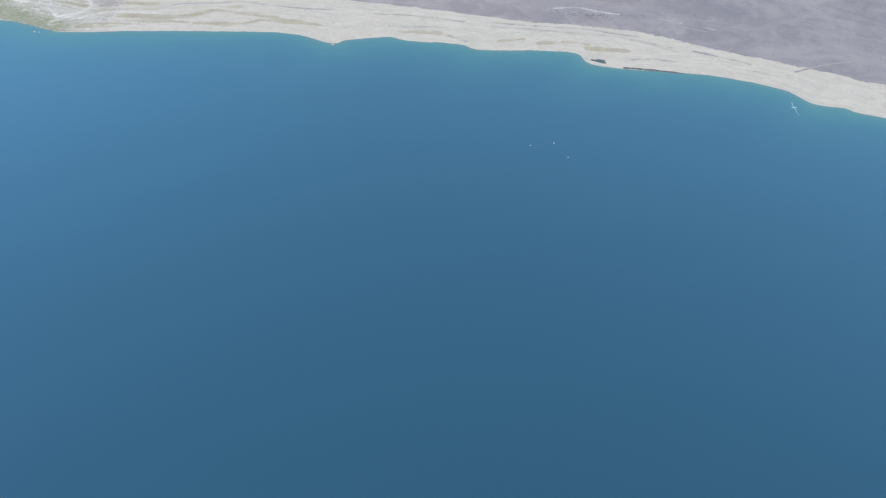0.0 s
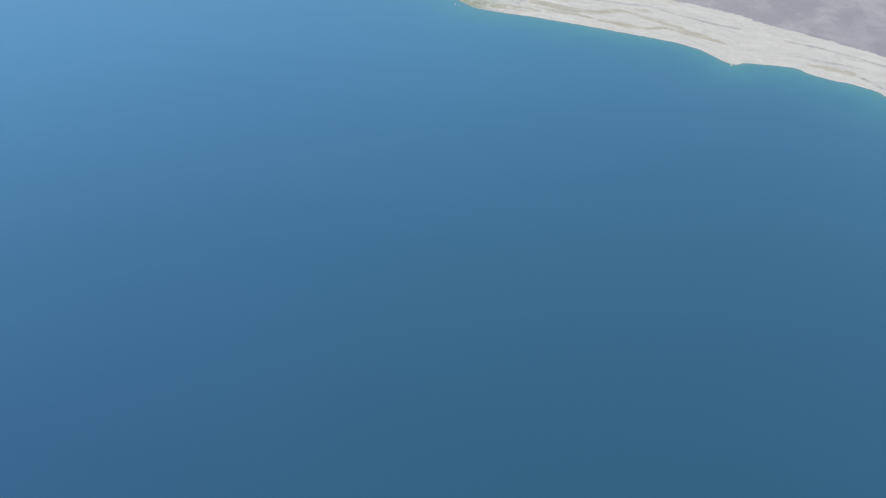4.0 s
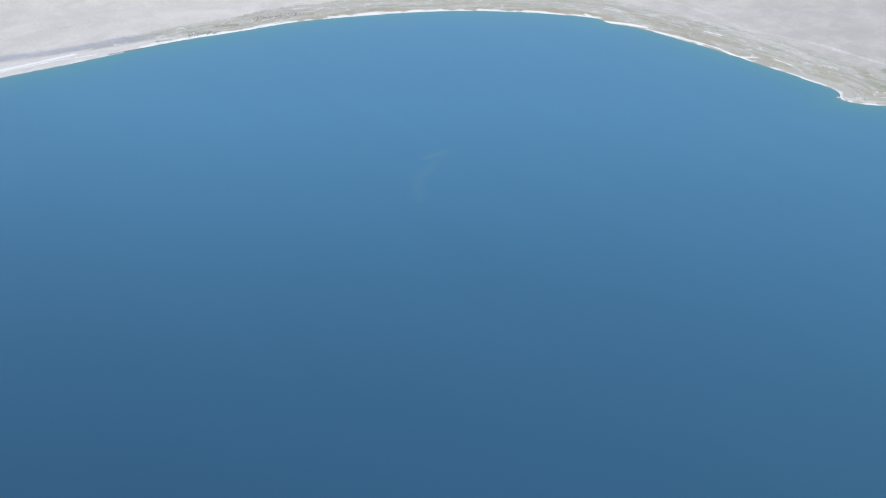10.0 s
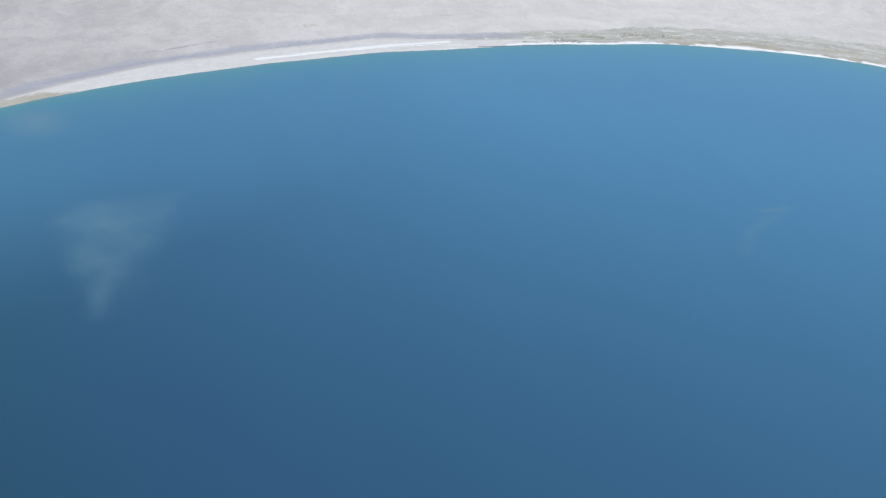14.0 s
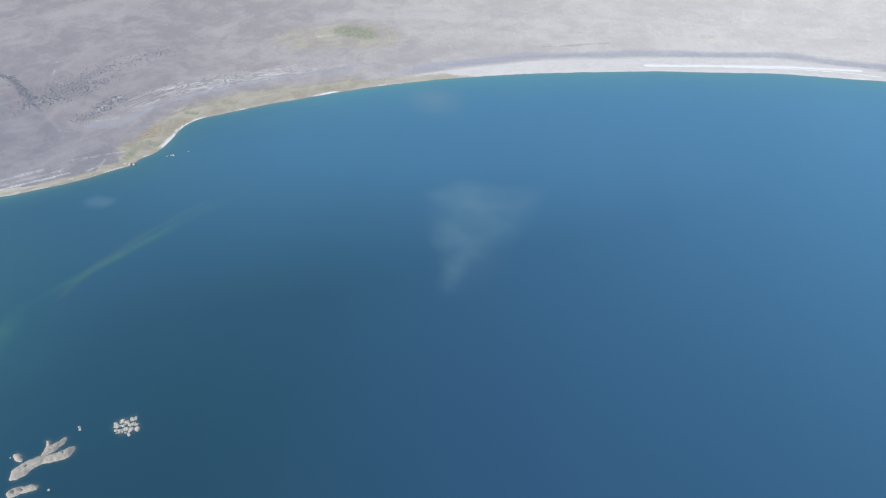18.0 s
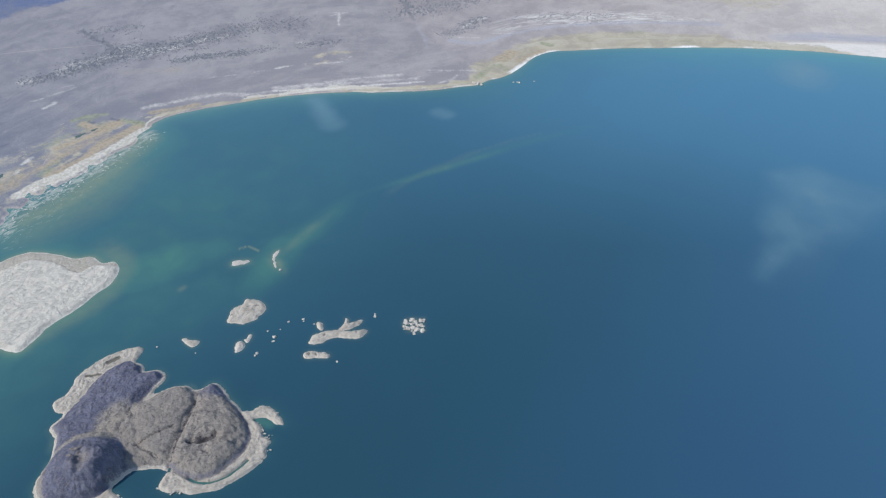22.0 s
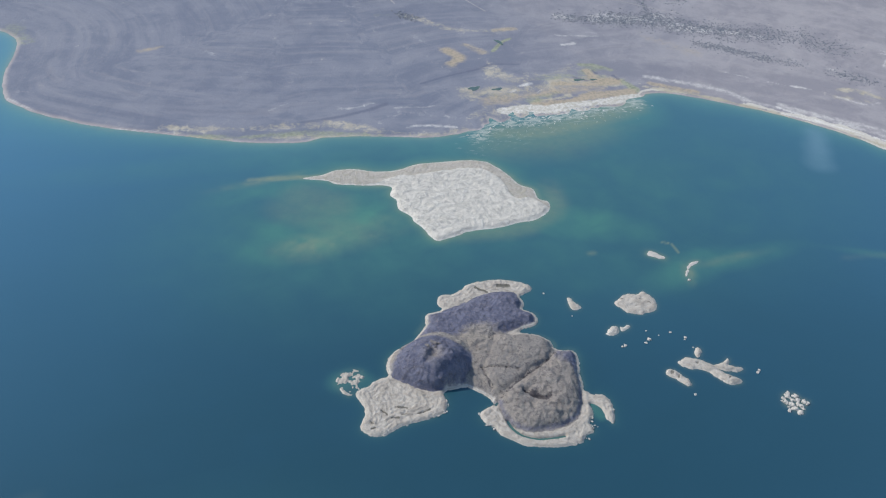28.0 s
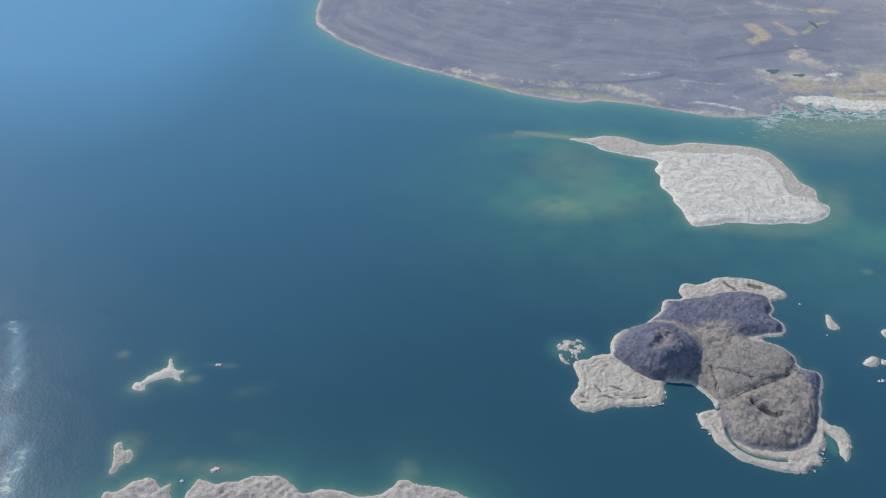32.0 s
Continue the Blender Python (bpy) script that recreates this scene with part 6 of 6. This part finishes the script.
for x, y, size in [(-689, 2871, 5), (-563, 2797, 5), (-551, 2781, 4.5), (-1174, 2960, 6), (-1097, 2863, 6), (-1077, 2879, 6), (-1324, 2929, 6), (-905, 2957, 7), (-929, 2965, 5), (-1789, 2920, 7), (-1769, 2922, 6), (-1551, 2825, 6), (-1528, 2829, 5), (-1467, 2852, 4), (-1858, 2909, 6), (-2056, -1308, 6), (-2054, -1321, 5), (-2057, -1295, 5)]:
    tagged(rock("white_boulder", x, y, float(ground_z(np.array([x]), np.array([y]))[0]) + 0.8, size * 0.9, None, 1.3), "bright white boulder on a dry shore", "boulder", "white boulders on shore")

# boulders along the rim and the spit of the dark island
rim_rng = random.Random(3)


def along_line(points, count, side):
    line = spline(points, 8, False)
    for _ in range(count):
        k = rim_rng.randrange(len(line))
        yield line[k][0] + rim_rng.gauss(0, side), line[k][1] + rim_rng.gauss(0, side)


for x, y in [*along_line([(-698, -894), (-693, -873), (-682, -853), (-664, -836), (-643, -832)], 60, 4.5), *along_line([(-726, -916), (-736, -904), (-735, -883), (-729, -860)], 34, 3.0), *along_line([(-509, -928), (-514, -905), (-525, -886)], 24, 3.0), *along_line([(-458, -982), (-448, -953), (-422, -944), (-381, -939)], 30, 4)]:
    rock("boulder", x, y, rim_rng.uniform(0.3, 2.2), rim_rng.uniform(0.7, 2.1), main_island, 1.3)
for x, y in along_line([(-457, -1097), (-466, -1088), (-469, -1076), (-456, -1071)], 16, 5):
    ob = rock("summit_rock", x, y, 46, rim_rng.uniform(1.5, 3.5), main_island, 1.2, DARK_ROCKS)
    z = 30.0
    for child in main_island.children:
        if child.name.startswith("cinder_cone"):
            co = np.empty(len(child.data.vertices) * 3, np.float32)
            child.data.vertices.foreach_get("co", co)
            co = co.reshape(-1, 3)
            z = float(co[np.argmin((co[:, 0] - x) ** 2 + (co[:, 1] - y) ** 2), 2])
    ob.location.z = z + 0.5

# ---------------------------------------------------------------- strips: tracks, wet stones, foam
def ribbon(name, points, width, material, lift, label, category, kind="structure", over_land=True, taper=0.0):
    line = spline(points, 10, False)
    side = np.gradient(line, axis=0)
    side = np.stack([-side[:, 1], side[:, 0]], 1) / (np.linalg.norm(side, axis=1)[:, None] + 1e-9)
    bm = bmesh.new()
    rows = []
    for k, (p, s) in enumerate(zip(line, side)):
        w = width * (1 + 0.3 * math.sin(k * 1.7) * math.sin(k * 0.61)) * (1 - taper * k / len(line)) / 2
        row = []
        for f in (-1, -0.4, 0.4, 1):
            x, y = p + s * w * f
            z = float(ground_z(np.array([x]), np.array([y]))[0]) if over_land else 0.0
            row.append(bm.verts.new((x, y, z + lift * (1 if abs(f) < 1 else 0.3))))
        rows.append(row)
    for a, b in zip(rows, rows[1:]):
        for k in range(3):
            bm.faces.new((a[k], a[k + 1], b[k + 1], b[k]))
    return tagged(part(name, bm, material), label, category, kind=kind)


TRACKS = (
    ([(-669, -3279), (-713, -3041), (-754, -2879), (-787, -2761)], 5), ([(-599, -3024), (-785, -2915), (-962, -2825), (-1011, -2751), (-1077, -2586)], 4), ([(-1084, -3082), (-1290, -2863), (-1496, -2658), (-1689, -2477)], 4),
    ([(1747, 1899), (1844, 1916), (1961, 1918), (2075, 1917)], 8), ([(1288, 2419), (1340, 2395), (1401, 2348)], 9), ([(1519, 2285), (1562, 2246), (1629, 2191)], 7),
    ([(-754, -2939), (-771, -2821), (-793, -2690)], 5), ([(-2537, -1865), (-2640, -1913), (-2741, -1952)], 4), ([(-2328, -1673), (-2459, -1756), (-2513, -1795)], 4),
)
for points, width in TRACKS:
    ribbon("dirt_track", points, width, DIRT, 0.5, "pale dirt track across the dry lakeshore plain", "track")
ribbon("graded_clearing", [(-2252, -2065), (-2271, -2039), (-2300, -2020)], 8, DIRT, 0.5, "white graded clearing beside a dirt track", "clearing")
ribbon("graded_clearing", [(-2264, -2032), (-2223, -1990), (-2177, -1960)], 5, DIRT, 0.6, "white graded clearing beside a dirt track", "clearing")
for points, width in (([(1274, 2032), (1340, 2007), (1426, 1966)], 9), ([(-2988, 1001), (-2972, 1160), (-2941, 1334), (-2916, 1447)], 5)):
    ribbon("wet_stones", points, width, DARK_STRIP, 0.7, "dark strip of wet stones along the waterline", "shoreline")
ribbon("foam_line", [(1640, 1748), (1634, 1736), (1624, 1705), (1616, 1682)], 2.0, FOAM, 0.15, "thin white foam line drifting off the beach", "foam", "", False, 0.6)
ribbon("foam_line", [(1622, 1723), (1636, 1720)], 4.5, FOAM, 0.18, "short white foam patch off the beach", "foam", "", False)


def pond(cx, cy, rx, ry, turn, label="small dark pond in the grassy flat behind the beach"):
    bm = bmesh.new()
    rim = []
    for k in range(28):
        a = k / 28 * math.tau
        s = 1 + 0.22 * math.sin(3 * a + cx) + 0.12 * math.sin(5 * a + cy)
        x, y = rx * s * math.cos(a), ry * s * math.sin(a)
        c, w = math.cos(radians(turn)), math.sin(radians(turn))
        rim.append((cx + x * c - y * w, cy + x * w + y * c))
    z = max(float(ground_z(np.array([p[0]]), np.array([p[1]]))[0]) for p in rim) + 0.15
    top = [bm.verts.new((x, y, z)) for x, y in rim]
    low = [bm.verts.new((x, y, z - 3)) for x, y in rim]
    bm.faces.new(top)
    for k in range(28):
        bm.faces.new((low[k], low[(k + 1) % 28], top[(k + 1) % 28], top[k]))
    return tagged(part("pond", bm, POND_WATER, smooth=False), label, "pond", kind="structure")


for x, y, rx, ry, turn in ((-876, -2090, 17, 10, 10), (-940, -2074, 16, 6, 5), (-1045, -2361, 6, 19, 20), (1223, 2084, 20, 10, -35), (-1195, -2080, 16, 6, 0), (-1239, -2073, 10, 5, 0)):
    pond(x, y, rx, ry, turn)

# ---------------------------------------------------------------- white salt mud in the marsh
mud_rng = random.Random(11)
mud_line = spline([(-804, -1878), (-865, -1911), (-932, -1928), (-1008, -1926), (-1096, -1925), (-1187, -1923), (-1313, -1940)], 10, False)
mud_flat = new("salt_mud_flat")
tagged(mud_flat, "scattered white salt-mud bars in shallow water by a marsh", "mud flat")


def mud_bar(x, y, rx, ry, turn, seed):
    bm = bmesh.new()
    ring, mid = [], []
    for k in range(14):
        a = k / 14 * math.tau
        s = 1 + 0.35 * noise.noise(Vector((math.cos(a) * 1.4, math.sin(a) * 1.4, seed)))
        c, w = math.cos(turn), math.sin(turn)
        px, py = rx * s * math.cos(a), ry * s * math.sin(a)
        ring.append(bm.verts.new((x + px * c - py * w, y + px * w + py * c, -0.3)))
        mid.append(bm.verts.new((x + 0.8 * (px * c - py * w), y + 0.8 * (px * w + py * c), 0.5)))
    bm.faces.new(mid)
    for k in range(14):
        bm.faces.new((ring[k], ring[(k + 1) % 14], mid[(k + 1) % 14], mid[k]))
    part("mud_bar", bm, MUD, mud_flat)


for k in range(150):
    p = mud_line[mud_rng.randrange(len(mud_line))]
    off = abs(mud_rng.gauss(0, 1))
    size = max(0.7, 4.5 * math.exp(-off * 1.0)) * mud_rng.uniform(0.35, 1.1)
    out = 22 + off * 50
    mud_bar(p[0] + mud_rng.gauss(0, 18) + 0.12 * out, p[1] + out * 0.95, size * mud_rng.uniform(0.6, 1.8), size * 0.55, mud_rng.uniform(-1.2, 1.0), k * 1.7)

# ---------------------------------------------------------------- sagebrush: far too many to count
bush_rng = np.random.default_rng(5)
BANDS = (  # line, count, spread to each side, size
    ([(-1304, -2511), (-1373, -2476), (-1448, -2447), (-1519, -2424)], 420, 11, 2.6),
    ([(-1450, -2479), (-1540, -2453), (-1619, -2436), (-1676, -2419)], 500, 16, 2.7),
    ([(-1603, -2385), (-1688, -2344), (-1792, -2293), (-1924, -2213)], 560, 18, 2.6),
    ([(-1763, -2318), (-1901, -2244), (-2030, -2155), (-2120, -2078)], 520, 18, 2.6),
    ([(-1665, -2231), (-1754, -2167), (-1843, -2073)], 260, 8, 2.4),
    ([(-1985, -1951), (-2070, -1876)], 160, 10, 2.6),
    ([(-1649, -2662), (-1724, -2603), (-1790, -2531)], 160, 14, 2.4),
    ([(-1657, -2691), (-1635, -2564), (-1619, -2436)], 150, 6, 2.6),
    ([(-2674, -2270), (-2610, -2175), (-2574, -2067), (-2549, -2003), (-2461, -1911), (-2387, -1819)], 180, 4, 2.8),
    ([(-2483, -1834), (-2548, -1784), (-2592, -1718)], 260, 20, 2.4),
    ([(-2632, -1764), (-2765, -1675), (-2907, -1558)], 300, 18, 2.4),
    ([(-2542, -1470), (-2638, -1343), (-2721, -1206)], 240, 14, 2.2),
    ([(-2404, -1590), (-2482, -1569)], 120, 8, 2.4),
    ([(-789, -2607), (-823, -2585)], 80, 8, 3.2),
    ([(-1688, -2212), (-1802, -2116), (-1913, -2021)], 260, 9, 2.4),
    ([(-2343, -1827), (-2450, -1757), (-2606, -1660)], 420, 16, 2.5),
    ([(-2288, -1602), (-2474, -1545)], 200, 12, 2.4),
    ([(-2572, -2010), (-2487, -1919), (-2417, -1829)], 130, 4, 2.8),
    ([(-1464, -2467), (-1663, -2387), (-1834, -2295), (-2082, -2209)], 600, 16, 2.5),
    ([(1974, 2854), (2065, 2741), (2156, 2641)], 420, 22, 2.6),
    ([(2031, 2720), (2201, 2784)], 200, 20, 2.6),
    ([(1221, 2425), (1378, 2353)], 90, 6, 2.0),
    ([(-3000, 1309), (-2959, 1411)], 70, 6, 2.6),
    ([(-3001, 1604), (-2951, 1783)], 70, 6, 2.6),
)
bx, by, bs = [], [], []
for points, count, side, size in BANDS:
    line = spline(points, 24, False)
    count = int(1.6 * count)
    pick = line[bush_rng.integers(0, len(line), count)]
    bx.append(pick[:, 0] + bush_rng.normal(0, 1.8 * side, count)), by.append(pick[:, 1] + bush_rng.normal(0, 1.8 * side, count)), bs.append(size * bush_rng.uniform(0.4, 1.15, count) ** 1.2)
bx, by, bs = np.concatenate(bx), np.concatenate(by), np.concatenate(bs)
dry = ground_z(bx, by) > 0.8
bx, by, bs = bx[dry], by[dry], bs[dry]
unit, faces = [], []
for ring, (rr, zz) in enumerate(((1.0, 0.15), (0.8, 0.75))):
    for k in range(6):
        a = (k + 0.5 * ring) / 6 * math.tau
        unit.append((rr * math.cos(a), rr * math.sin(a), zz))
unit.append((0, 0, 1.05))
for k in range(6):
    j = (k + 1) % 6
    faces += [(k, j, 6 + k), (j, 6 + j, 6 + k), (6 + k, 6 + j, 12)]
unit, faces = np.array(unit), np.array(faces)
count = len(bx)
turns = bush_rng.random(count) * math.tau
jit = 1 + bush_rng.uniform(-0.28, 0.28, (count, 13, 3))
pts = unit[None] * jit * bs[:, None, None]
rot = np.stack([np.cos(turns), np.sin(turns)], 1)
px = pts[..., 0] * rot[:, :1] - pts[..., 1] * rot[:, 1:]
py = pts[..., 0] * rot[:, 1:] + pts[..., 1] * rot[:, :1]
co = np.stack([px + bx[:, None], py + by[:, None], pts[..., 2] * 0.7 + ground_z(bx, by)[:, None] - 0.3], -1).reshape(-1, 3)
tri = (faces[None] + (np.arange(count) * 13)[:, None, None]).reshape(-1, 3)
me = bpy.data.meshes.new("sagebrush")
me.from_pydata(co.tolist(), [], tri.tolist())
me.materials.append(BUSH)
tagged(new("sagebrush", me), "grey-green desert scrub dotted over the dry plain", "scrub", kind="stuff")
